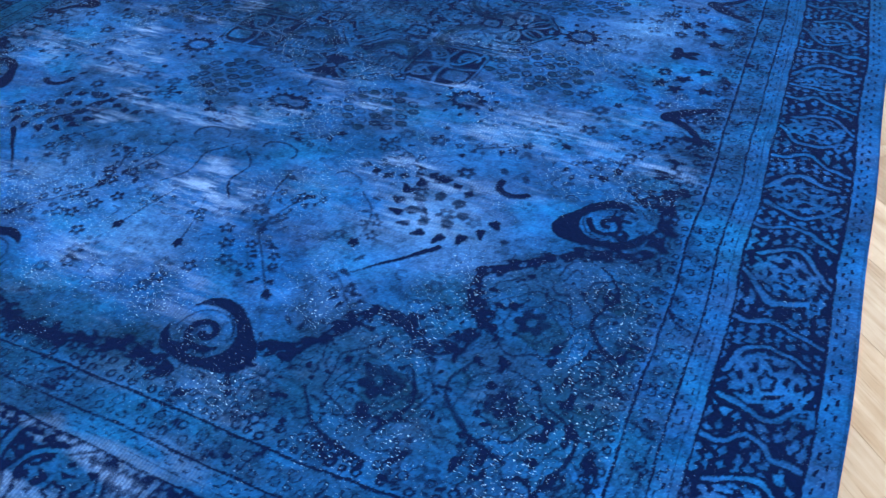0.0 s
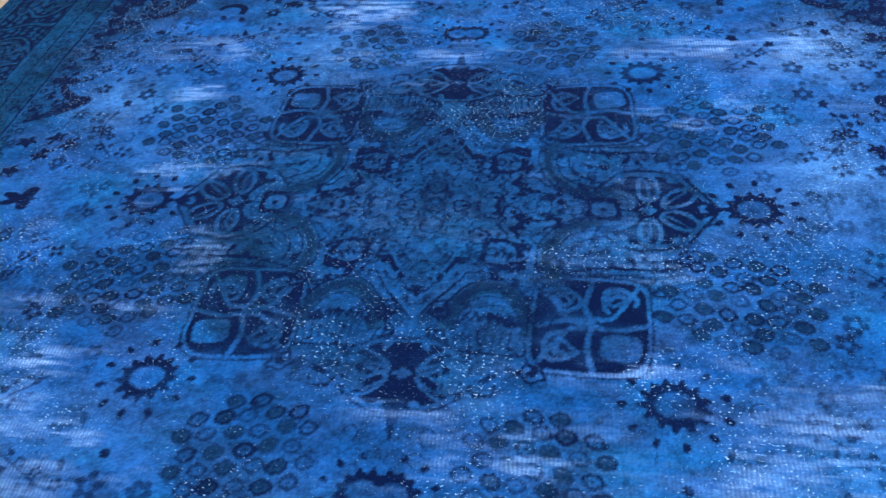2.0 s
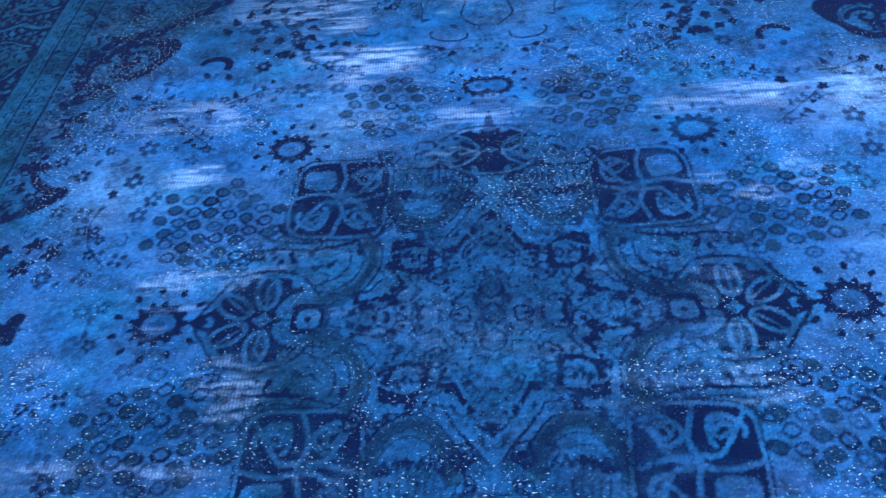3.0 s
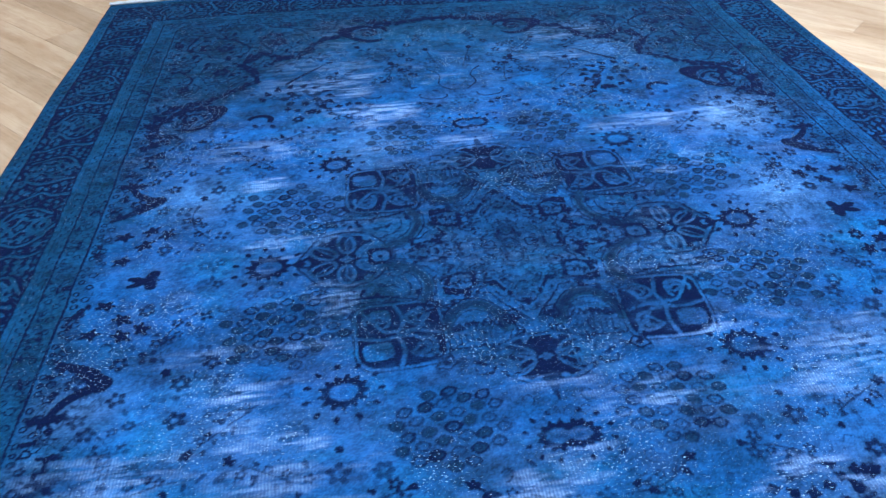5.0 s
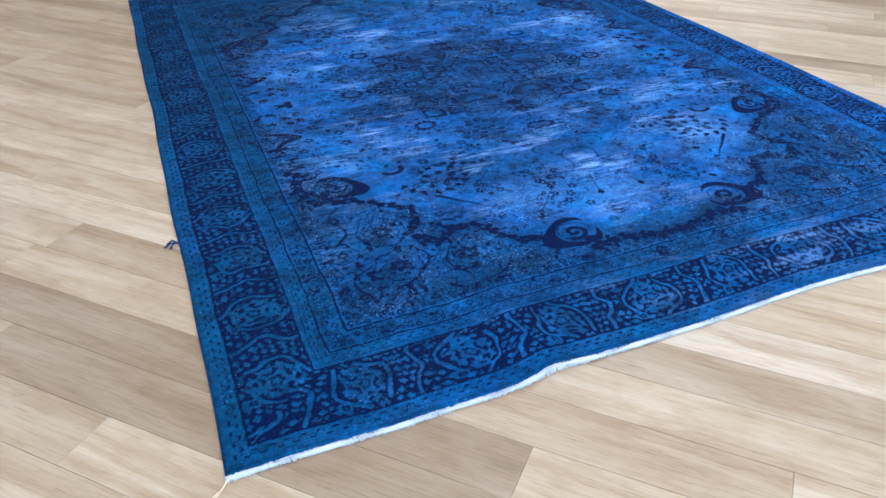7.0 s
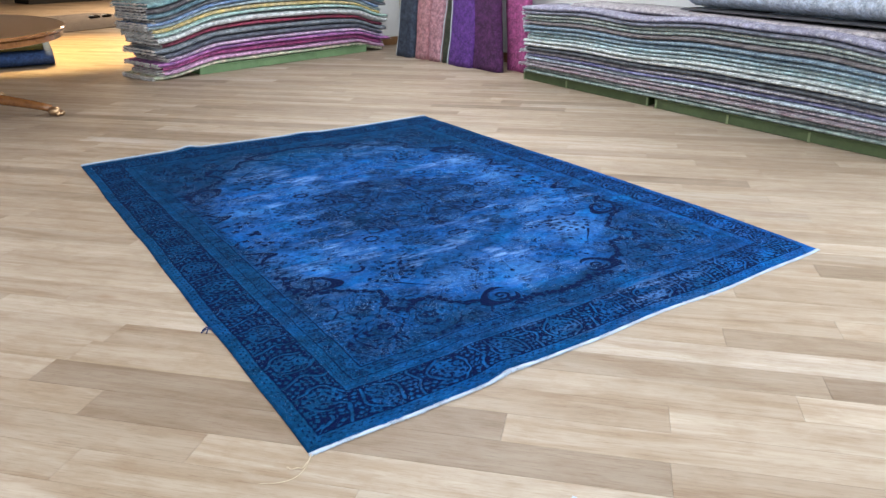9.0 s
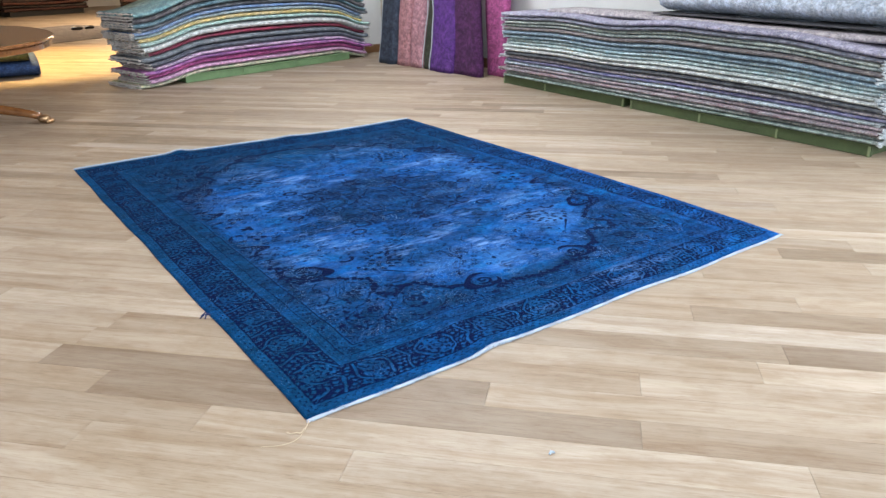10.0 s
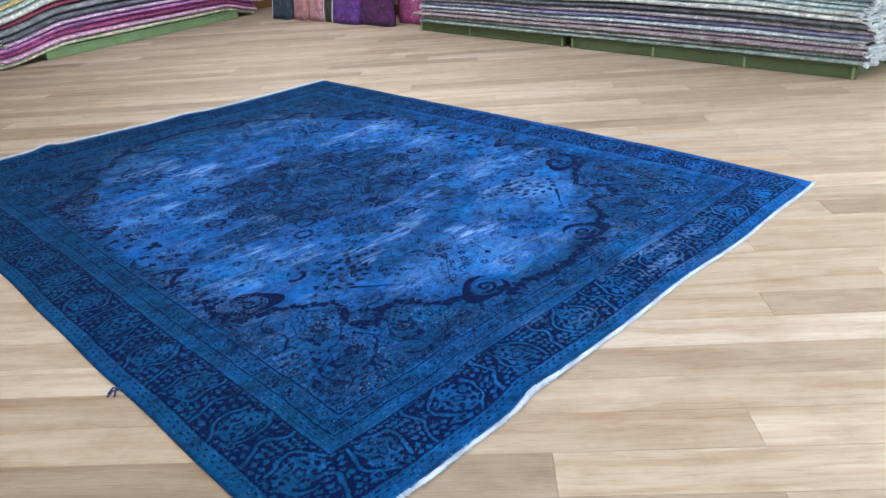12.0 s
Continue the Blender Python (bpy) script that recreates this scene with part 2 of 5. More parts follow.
def raw(name, verts, faces, mat, parent=None, label="", smooth=False):
    me = bpy.data.meshes.new(name)
    me.from_pydata([tuple(v) for v in verts], [], faces)
    me.update()
    me.materials.append(mat)
    if smooth:
        me.polygons.foreach_set("use_smooth", [True] * len(me.polygons))
    ob = new(name, me)
    ob.parent = parent
    if label:
        ob["label"] = label
    return ob


def box(x0, y0, z0, x1, y1, z1, bevel=0.0):
    bm = bmesh.new()
    bmesh.ops.create_cube(bm, size=1.0)
    for v in bm.verts:
        v.co = Vector(((x0 + x1) / 2 + v.co.x * (x1 - x0), (y0 + y1) / 2 + v.co.y * (y1 - y0), (z0 + z1) / 2 + v.co.z * (z1 - z0)))
    if bevel:
        bmesh.ops.bevel(bm, geom=bm.edges[:], offset=bevel, segments=2, affect="EDGES", profile=0.6)
    return bm


def empty(name, at=(0, 0, 0), turn=0.0):
    ob = new(name)
    ob.matrix_world = pose(*at, 0, 0, turn)
    return ob


def tube(points, radii, sides=6):
    """Vertices and faces of a tapered tube along points."""
    verts, faces = [], []
    pts = [Vector(p) for p in points]
    for i, p in enumerate(pts):
        d = (pts[min(i + 1, len(pts) - 1)] - pts[max(i - 1, 0)]).normalized()
        a = d.cross(Vector((0, 0, 1)))
        a = a.normalized() if a.length > 1e-4 else Vector((1, 0, 0))
        c = d.cross(a)
        for k in range(sides):
            w = 2 * math.pi * k / sides
            verts.append(p + (a * math.cos(w) + c * math.sin(w)) * radii[i])
    for i in range(len(pts) - 1):
        for k in range(sides):
            faces.append((i * sides + k, i * sides + (k + 1) % sides, (i + 1) * sides + (k + 1) % sides, (i + 1) * sides + k))
    faces.append(tuple(reversed(range(sides))))
    faces.append(tuple((len(pts) - 1) * sides + k for k in range(sides)))
    return verts, faces


def lattice(seed):
    return np.random.RandomState(seed).rand(64, 64)


def soft_noise(x, y, seed):
    """Smooth value noise on arrays, 0 to 1."""
    g = lattice(seed)
    xi, yi = np.floor(x).astype(int), np.floor(y).astype(int)
    fx, fy = x - xi, y - yi
    fx, fy = fx * fx * (3 - 2 * fx), fy * fy * (3 - 2 * fy)
    a, c = g[yi % 64, xi % 64], g[yi % 64, (xi + 1) % 64]
    d, e = g[(yi + 1) % 64, xi % 64], g[(yi + 1) % 64, (xi + 1) % 64]
    return (a * (1 - fx) + c * fx) * (1 - fy) + (d * (1 - fx) + e * fx) * fy


def cloud_noise(x, y, seed, octaves=4):
    total, amp, s = 0.0, 0.5, 0.0
    for k in range(octaves):
        total = total + amp * soft_noise(x * 2 ** k + 7.1 * k, y * 2 ** k + 3.7 * k, seed + k)
        s += amp
        amp *= 0.55
    return total / s


# ---------------------------------------------------------------- the room
WEST, EAST, SOUTH, NORTH = -9.0, 4.40, -8.2, 26.0


def wall(name, x0, y0, x1, y1, z0=0.0, z1=CEIL, label=""):
    return tagged(part(name, box(x0, y0, z0, x1, y1, z1), plaster), label or "plain white plastered shop wall", "wall", kind="structure")


wall("wall_west", WEST - 0.2, SOUTH, WEST, NORTH)
wall("wall_far", WEST - 0.2, NORTH, 9.2, NORTH + 0.2)
wall("wall_hall", 9.0, 7.25, 9.2, NORTH)
# the wall behind the long stack, open for one window near the south end
wall("wall_east", EAST, -3.2, EAST + 0.2, 7.05)
wall("wall_east", EAST, SOUTH, EAST + 0.2, -6.8)
wall("wall_east", EAST, -6.8, EAST + 0.2, -3.2, 0.0, 0.6)
wall("wall_east", EAST, -6.8, EAST + 0.2, -3.2, 2.8, CEIL)
wall("wall_north", 1.4, 7.05, 9.2, 7.25)
# the glazed front
wall("wall_south", WEST - 0.2, SOUTH - 0.2, EAST + 0.2, SOUTH, 0.0, 0.5)
wall("wall_south", WEST - 0.2, SOUTH - 0.2, EAST + 0.2, SOUTH, 3.0, CEIL)
wall("wall_south", WEST - 0.2, SOUTH - 0.2, -7.0, SOUTH, 0.5, 3.0)
wall("wall_south", 2.0, SOUTH - 0.2, EAST + 0.2, SOUTH, 0.5, 3.0)
tagged(part("ceiling", box(WEST - 0.2, SOUTH - 0.2, CEIL, 9.2, NORTH + 0.2, CEIL + 0.2), ceiling_paint), "plain white ceiling", "ceiling", kind="structure")


def window(name, x0, y0, x1, y1, z0, z1, count):
    w = tagged(empty(name, (0, 0, 0)), "shop window with grey metal frame", "window", kind="structure")
    along = abs(x1 - x0) > abs(y1 - y0)
    for k in range(count + 1):
        f = k / count
        x, y = x0 + (x1 - x0) * f, y0 + (y1 - y0) * f
        part("window_frame", box(x - 0.03, y - 0.03, z0, x + 0.03, y + 0.03, z1), window_frame_mat, w)
    for z in (z0 + 0.03, z1 - 0.03):
        dx, dy = (0, 0.025) if along else (0.025, 0)
        part("window_frame", box(x0 - dx, y0 - dy, z - 0.028, x1 + dx, y1 + dy, z + 0.028), window_frame_mat, w)
    for k in range(count):
        f, g = k / count, (k + 1) / count
        pad = 0.035
        xa, ya, xb, yb = x0 + (x1 - x0) * f, y0 + (y1 - y0) * f, x0 + (x1 - x0) * g, y0 + (y1 - y0) * g
        bm = box(xa + pad, ya - 0.004, z0 + 0.06, xb - pad, yb + 0.004, z1 - 0.06) if along else box(xa - 0.004, ya + pad, z0 + 0.06, xb + 0.004, yb - pad, z1 - 0.06)
        part("pane", bm, pane_glass, w).visible_shadow = False


window("window_1", -7.0, SOUTH - 0.1, 2.0, SOUTH - 0.1, 0.5, 3.0, 5)
window("window_2", EAST + 0.1, -6.8, EAST + 0.1, -3.2, 0.6, 2.8, 2)

# wooden skirting along the walls and the post in the corner
for name, a in (("baseboard", (EAST - 0.018, -8.2, 0.0, EAST, 7.05, 0.13)), ("baseboard", (1.3, 7.032, 0.0, EAST - 0.02, 7.05, 0.13))):
    tagged(part(name, box(*a, 0.004), trim_wood), "brown wooden skirting board along the wall", "baseboard", kind="structure")
tagged(part("trim", box(EAST - 0.075, 6.93, 0.13, EAST - 0.003, 7.03, CEIL, 0.005), plain_material("beige_post", (0.48, 0.42, 0.33), 0.6)),
       "beige wooden corner post", "trim", kind="structure")
tagged(part("ground", box(-60, -60, -0.3, 60, 60, -0.05), plain_material("paving_grey", (0.25, 0.25, 0.24), 0.9, 4, 0.2)), "grey paved ground outside", "ground", kind="structure")


# bare frames for the assumed ceiling lamps, none of them in view
def assumed_ceiling_panel(px, py, size, watts_colour):
    lamp = tagged(empty("ceiling_light", (px, py, CEIL)), "assumed square white ceiling light panel, out of view", "ceiling light", "ceiling lights")
    part("frame", box(-size / 2 - 0.03, -size / 2 - 0.03, -0.05, size / 2 + 0.03, size / 2 + 0.03, 0.0, 0.006), window_frame_mat, lamp)


for px, py, watts in ASSUMED_PANELS:
    assumed_ceiling_panel(px, py, 1.2, 1)
for px, py, watts in ADDED_HALL_PANELS:
    assumed_ceiling_panel(px, py, 1.65, 1)
# small frame at the added warm spot
assumed_ceiling_panel(-0.5, 9.7, 0.30, 1)


# ---------------------------------------------------------------- the blue carpet
FIELD_U, FIELD_V = 1.135, 1.63
CELL = 0.003
QW, QH = int(1.2 / CELL), int(1.75 / CELL)
gx, gy = np.meshgrid(np.arange(QW) * CELL, np.arange(QH) * CELL)
ink_q, tint_q, taken = np.zeros((QH, QW)), np.zeros((QH, QW)), np.zeros((QH, QW))


def window_of(x0, y0, x1, y1):
    a, c = max(0, int(x0 / CELL) - 2), min(QW, int(x1 / CELL) + 3)
    d, e = max(0, int(y0 / CELL) - 2), min(QH, int(y1 / CELL) + 3)
    return (slice(d, e), slice(a, c)) if a < c and d < e else None


def put(canvas, w, mask, amount):
    """Lay amount over the canvas where mask is 1."""
    canvas[w] = canvas[w] * (1 - mask) + amount * mask


def stroke(points, width, amount=1.0, canvas=None, claim=True):
    """A line of that width through the points, which may taper: width is one number or a pair."""
    canvas = ink_q if canvas is None else canvas
    p = np.array(points, float)
    w0, w1 = width if isinstance(width, tuple) else (width, width)
    big = max(w0, w1)
    w = window_of(p[:, 0].min() - big, p[:, 1].min() - big, p[:, 0].max() + big, p[:, 1].max() + big)
    if w is None:
        return
    x, y = gx[w], gy[w]
    best = np.full(x.shape, 9.0)
    for i in range(len(p) - 1):
        ax, ay = p[i]
        dx, dy = p[i + 1] - p[i]
        t = np.clip(((x - ax) * dx + (y - ay) * dy) / (dx * dx + dy * dy + 1e-12), 0, 1)
        half = (w0 + (w1 - w0) * (i + t) / (len(p) - 1)) / 2
        best = np.minimum(best, np.hypot(x - ax - t * dx, y - ay - t * dy) - half)
    put(canvas, w, np.clip(0.5 - best / CELL, 0, 1), amount)
    if claim:
        taken[w] = np.maximum(taken[w], best < 0.012)


def smooth_path(points, steps=8):
    """Catmull-Rom through the points."""
    p = np.array([points[0], *points, points[-1]], float)
    out = []
    for i in range(1, len(p) - 2):
        for k in range(steps):
            t = k / steps
            a, c, d, e = p[i - 1], p[i], p[i + 1], p[i + 2]
            out.append(0.5 * (2 * c + (d - a) * t + (2 * a - 5 * c + 4 * d - e) * t * t + (3 * c - a - 3 * d + e) * t ** 3))
    out.append(p[-2])
    return np.array(out)


def blob(cx, cy, rx, ry, amount=1.0, turn=0.0, lobes=0, depth=0.0, canvas=None, claim=True, square=2.0):
    """A filled ellipse, lobed flower or rounded square."""
    canvas = ink_q if canvas is None else canvas
    r = max(rx, ry) * (1 + depth) * 1.3
    w = window_of(cx - r, cy - r, cx + r, cy + r)
    if w is None:
        return
    ca, sa = math.cos(turn), math.sin(turn)
    x, y = gx[w] - cx, gy[w] - cy
    a, c = (x * ca + y * sa) / rx, (-x * sa + y * ca) / ry
    rr = (np.abs(a) ** square + np.abs(c) ** square) ** (1 / square)
    edge = 1 + depth * np.cos(lobes * np.arctan2(c, a)) if lobes else 1.0
    put(canvas, w, np.clip(0.5 - (rr - edge) * min(rx, ry) / CELL, 0, 1), amount)
    if claim:
        taken[w] = np.maximum(taken[w], rr < edge * 1.15)


def ring(cx, cy, rx, ry, width, amount=1.0, turn=0.0, lobes=0, depth=0.0, a0=0.0, a1=2 * math.pi, phase=0.0):
    k = np.linspace(a0, a1, 40)
    r = 1 + depth * np.cos(lobes * k + phase)
    x, y = rx * r * np.cos(k), ry * r * np.sin(k)
    ca, sa = math.cos(turn), math.sin(turn)
    stroke(np.stack([cx + x * ca - y * sa, cy + x * sa + y * ca], 1), width, amount)


def spiral(cx, cy, r0, r1, turns, start, width, amount=1.0, flip=1):
    k = np.linspace(0, 1, 60)
    a, r = start + flip * turns * 2 * math.pi * k, r0 + (r1 - r0) * k ** 0.85
    stroke(np.stack([cx + r * np.cos(a), cy + 0.92 * r * np.sin(a)], 1), width, amount)


def rosette(cx, cy, r, dots=True):
    """A round flower: dark toothed ring, paler eye, a wreath of small leaves."""
    blob(cx, cy, r, r * 0.85, 0.84, 0.2, 13, 0.13)
    blob(cx, cy, r * 0.58, r * 0.45, 0.38)
    blob(cx, cy, r * 0.20, r * 0.16, 0.55)
    if dots:
        for k in range(11):
            a = 2 * math.pi * (k + 0.5) / 11
            blob(cx + r * 1.55 * math.cos(a), cy + r * 1.40 * math.sin(a), r * 0.19, r * 0.13, 0.9, a)


rng = random.Random(11)


def comb(cx, cy, rx, ry, turn, pitch=0.043):
    """A pine-cone palmette of small outlined squares, every other one with an olive heart."""
    ca, sa = math.cos(turn), math.sin(turn)
    blob(cx, cy, rx * 0.95, ry * 0.95, 0.16, turn, 0, 0, tint_q)
    for i in range(-8, 9):
        for j in range(-8, 9):
            a, c = (i + 0.5 * (j % 2)) * pitch, j * pitch * 0.74
            if (a / rx) ** 2 + (c / ry) ** 2 > 1.0:
                continue
            a, c = a + rng.uniform(-0.004, 0.004), c + rng.uniform(-0.004, 0.004)
            x, y, spin = cx + a * ca - c * sa, cy + a * sa + c * ca, turn + rng.uniform(-0.3, 0.3)
            blob(x, y, 0.0180, 0.0145, rng.uniform(0.58, 0.86), spin, 4, 0.10, None, True, 3.0)
            blob(x, y, 0.0108, 0.0082, 0.22, spin)
            if (i + j) % 2:
                blob(x, y, 0.0150, 0.0120, 0.95, spin, 0, 0, tint_q)
                blob(x, y, 0.0075, 0.0060, 0.55, spin)
            else:
                blob(x, y, 0.0034, 0.0028, 0.7, spin)


def floret(cx, cy, r, petals=5, spin=0.0, amount=0.8):
    for k in range(petals):
        a = spin + 2 * math.pi * k / petals
        blob(cx + r * 0.62 * math.cos(a), cy + r * 0.62 * math.sin(a), r * 0.42, r * 0.34, amount, a)
    blob(cx, cy, r * 0.26, r * 0.26, 0.1)


def sprig(cx, cy, length, turn, leaves=5, width=0.004):
    """A thin curved stem with a few uneven leaves and buds, parts of it worn away."""
    k = np.linspace(0, 1, 9)
    bend = rng.uniform(-0.25, 0.25)
    x, y = length * (k - 0.5), bend * length * np.sin(math.pi * k)
    ca, sa = math.cos(turn), math.sin(turn)
    path = np.stack([cx + x * ca - y * sa, cy + x * sa + y * ca], 1)
    stroke(path[rng.randrange(3):9 - rng.randrange(2)], width, 0.75)
    for i in range(leaves):
        q = path[1 + int(i * 7 / leaves)]
        for side in (-1, 1):
            if rng.random() < 0.30:
                continue
            a, d = turn + side * rng.uniform(0.5, 1.5), rng.uniform(0.014, 0.030)
            if rng.random() < 0.4:
                floret(q[0] + d * math.cos(a), q[1] + d * math.sin(a), rng.uniform(0.012, 0.018), 5, a, 0.8)
            else:
                blob(q[0] + d * math.cos(a), q[1] + d * math.sin(a), rng.uniform(0.008, 0.015), rng.uniform(0.005, 0.009), rng.uniform(0.6, 0.92), a + 0.4, 3, 0.2)
    blob(path[-1][0], path[-1][1], 0.015, 0.012, 0.9, turn, 5, 0.2)


def veined(cx, cy, rx, ry, turn, square, petals):
    """A flower of the medallion: double outline, dark petals with pale rims and veins."""
    blob(cx, cy, rx * 1.13, ry * 1.13, 0.80, turn, petals, 0.03, None, True, square)
    blob(cx, cy, rx * 1.05, ry * 1.05, 0.10, turn, petals, 0.03, None, True, square)
    blob(cx, cy, rx * 0.96, ry * 0.96, 0.88, turn, petals, 0.04, None, True, square)
    for k in range(petals):
        a = turn + 2 * math.pi * (k + 0.5) / petals
        px, py = cx + rx * 0.60 * math.cos(a), cy + ry * 0.60 * math.sin(a)
        blob(px, py, rx * 0.36, ry * 0.23, 0.06, a)
        blob(px, py, rx * 0.28, ry * 0.155, (0.97, 0.80, 0.45)[k % 3], a)
        stroke(smooth_path([(cx + rx * 0.30 * math.cos(a), cy + ry * 0.30 * math.sin(a)), (px, py + 0.006), (cx + rx * 0.80 * math.cos(a + 0.1), cy + ry * 0.80 * math.sin(a + 0.1))], 4), 0.005, 0.25)
        blob(cx + rx * 0.95 * math.cos(a + math.pi / petals), cy + ry * 0.95 * math.sin(a + math.pi / petals), rx * 0.13, ry * 0.10, 0.12, a)
    blob(cx, cy, rx * 0.22, ry * 0.20, 0.95)
    blob(cx, cy, rx * 0.13, ry * 0.12, 0.10, 0, 4, 0.2)


def quartered(cx, cy, rx, ry):
    """A dark rounded square with pale wandering ribs, a hollow pane and curls in its quarters."""
    for grow, amount in ((1.10, 0.80), (1.05, 0.08), (0.99, 0.86)):
        blob(cx, cy, rx * grow, ry * grow, amount, 0.04, 0, 0, None, True, 5.0)
    stroke(smooth_path([(cx - rx, cy + 0.010), (cx - rx * 0.4, cy - 0.008), (cx, cy + 0.004), (cx + rx * 0.5, cy + 0.014), (cx + rx, cy)], 6), 0.009, 0.18)
    stroke(smooth_path([(cx + 0.006, cy - ry), (cx - 0.010, cy - ry * 0.4), (cx + 0.004, cy), (cx - 0.006, cy + ry * 0.5), (cx + 0.006, cy + ry)], 6), 0.009, 0.18)
    blob(cx + rx * 0.52, cy + ry * 0.50, rx * 0.34, ry * 0.27, 0.22, 0.1, 0, 0, None, True, 4.0)
    blob(cx + rx * 0.52, cy + ry * 0.48, rx * 0.13, ry * 0.10, 0.40)
    for ax, ay, a0 in ((-0.50, 0.48, 0.4), (0.50, -0.52, 2.2), (-0.50, -0.52, 3.6)):
        ring(cx + ax * rx, cy + ay * ry, rx * 0.30, ry * 0.28, 0.009, 0.07, 0, 3, 0.10, a0, a0 + 4.4)
        ring(cx + ax * rx, cy + ay * ry, rx * 0.13, ry * 0.12, 0.007, 0.15, 0, 0, 0, a0 + 1, a0 + 5)
        ring(cx + ax * rx * 0.9, cy + ay * ry * 1.1, rx * 0.16, ry * 0.14, 0.006, 0.08, a0, 3, 0.2)
        stroke(smooth_path([(cx + ax * rx * 0.2, cy + ay * ry * 0.2), (cx + ax * rx * 0.8, cy + ay * ry * 0.3), (cx + ax * rx * 1.7, cy + ay * ry * 1.6)], 5), 0.008, 0.10)


def bowl(cx, cy, rx, ry):
    """A half-round cup, its round side towards the heart: olive rim, rows of short knots inside."""
    ring(cx, cy, rx * 1.16, ry * 1.10, 0.006, 0.85, 0, 0, 0, math.pi * 0.98, math.pi * 2.02)
    ring(cx, cy, rx * 0.97, ry * 0.95, 0.022, 0.62, 0, 0, 0, math.pi * 1.08, math.pi * 1.92)
    k = np.linspace(math.pi * 1.05, math.pi * 1.95, 24)
    stroke(np.stack([cx + rx * 0.96 * np.cos(k), cy + ry * 0.94 * np.sin(k)], 1), 0.030, 0.95, tint_q)
    ring(cx, cy, rx * 0.80, ry * 0.76, 0.005, 0.75, 0, 0, 0, math.pi, math.pi * 2)
    x = np.linspace(-0.60, 0.60, 13)
    stroke([(cx + rx * a, cy - ry * 0.34 + 0.008 * (-1) ** i) for i, a in enumerate(x)], 0.0055, 0.85)
    for i, a in enumerate(np.linspace(-0.75, 0.75, 9)):
        stroke([(cx + rx * a, cy - ry * 0.10), (cx + rx * a * 0.9, cy + ry * 0.16 + 0.008 * (i % 3))], 0.006, 0.55 + 0.1 * (i % 4))
    stroke([(cx - rx * 0.95, cy + ry * 0.30), (cx + rx * 0.95, cy + ry * 0.30)], 0.008, 0.85)


def scroll(cx, cy, r, turn, flip):
    """A curl: dark wedge, pale band winding in, dark heart."""
    ca, sa = math.cos(turn), math.sin(turn)
    blob(cx + r * 0.20 * ca, cy + r * 0.20 * sa, r * 1.38, r * 1.12, 0.98, turn, 3, 0.12)
    blob(cx + r * 1.15 * ca, cy + r * 1.15 * sa, r * 0.42, r * 0.36, 0.98, turn, 0, 0, None, True, 1.3)
    blob(cx - r * 0.10 * ca, cy - r * 0.10 * sa, r * 0.98, r * 0.80, 0.10, turn)
    spiral(cx, cy, r * 0.62, r * 0.10, 1.25, turn + 0.6, r * 0.20, 0.97, flip)
    spiral(cx, cy, r * 0.86, r * 0.74, 0.55, turn + 2.6, r * 0.07, 0.80, flip)


def wreath(points, width):
    """The thick dark band that bounds a spandrel: pale outline, small pale flowers set in it."""
    path = smooth_path(points, 7)
    swell = [width * (0.45 + 0.55 * abs(math.sin(k * 0.21 + width * 90)) + 0.5 * rng.random()) for k in range(len(path))]
    for grow, amount in ((0.024, 0.60), (0.016, 0.08), (0.0, 0.98)):
        for k in range(0, len(path) - 1, 2):
            stroke(path[k:k + 3], swell[k] + grow, amount)
    for k in range(1, len(path) - 2, 3):
        a = math.atan2(path[k + 1][1] - path[k][1], path[k + 1][0] - path[k][0])
        side = rng.choice((-1, 1))
        d = swell[k] * 0.6
        blob(path[k][0] - side * d * math.sin(a), path[k][1] + side * d * math.cos(a), rng.uniform(0.012, 0.024), rng.uniform(0.006, 0.010), 0.96, a + side * rng.uniform(0.2, 0.9))
    for k in range(3, len(path) - 2, 6):
        q = swell[k] * 0.30
        blob(path[k][0], path[k][1], q, q * 0.85, 0.10, k, 5, 0.18)
        blob(path[k][0], path[k][1], q * 0.40, q * 0.36, 0.85)


# ground tint of the medallion, then its leaves and the star at its heart
blob(0, 0, 0.52, 0.46, 0.34, 0, 8, 0.06, tint_q, False)
blob(0, 0, 0.235, 0.20, 0.50, 0, 8, 0.08, tint_q, False)
star = [(0.275, 0), (0.235, 0.034), (0.190, 0.044), (0.166, 0.074), (0.196, 0.104), (0.196, 0.176), (0.122, 0.180), (0.106, 0.152), (0.070, 0.152), (0.046, 0.190), (0, 0.250)]
stroke(star, 0.012, 0.95)
for k in range(60):
    i = rng.randrange(len(star) - 1)
    f = rng.random()
    blob(star[i][0] + (star[i + 1][0] - star[i][0]) * f + rng.uniform(-0.008, 0.008), star[i][1] + (star[i + 1][1] - star[i][1]) * f + rng.uniform(-0.008, 0.008), 0.010, 0.005, 0.95, rng.random() * 3)
stroke([(a * 1.09 + 0.004, c * 1.09 + 0.004) for a, c in star], 0.006, 0.04)
stroke([(a * 1.20 + 0.006, c * 1.20 + 0.006) for a, c in star], 0.006, 0.85)
stroke([(a * 0.88, c * 0.88) for a, c in star], 0.007, 0.04)
stroke([(a * 0.80, c * 0.80) for a, c in star], 0.006, 0.80)
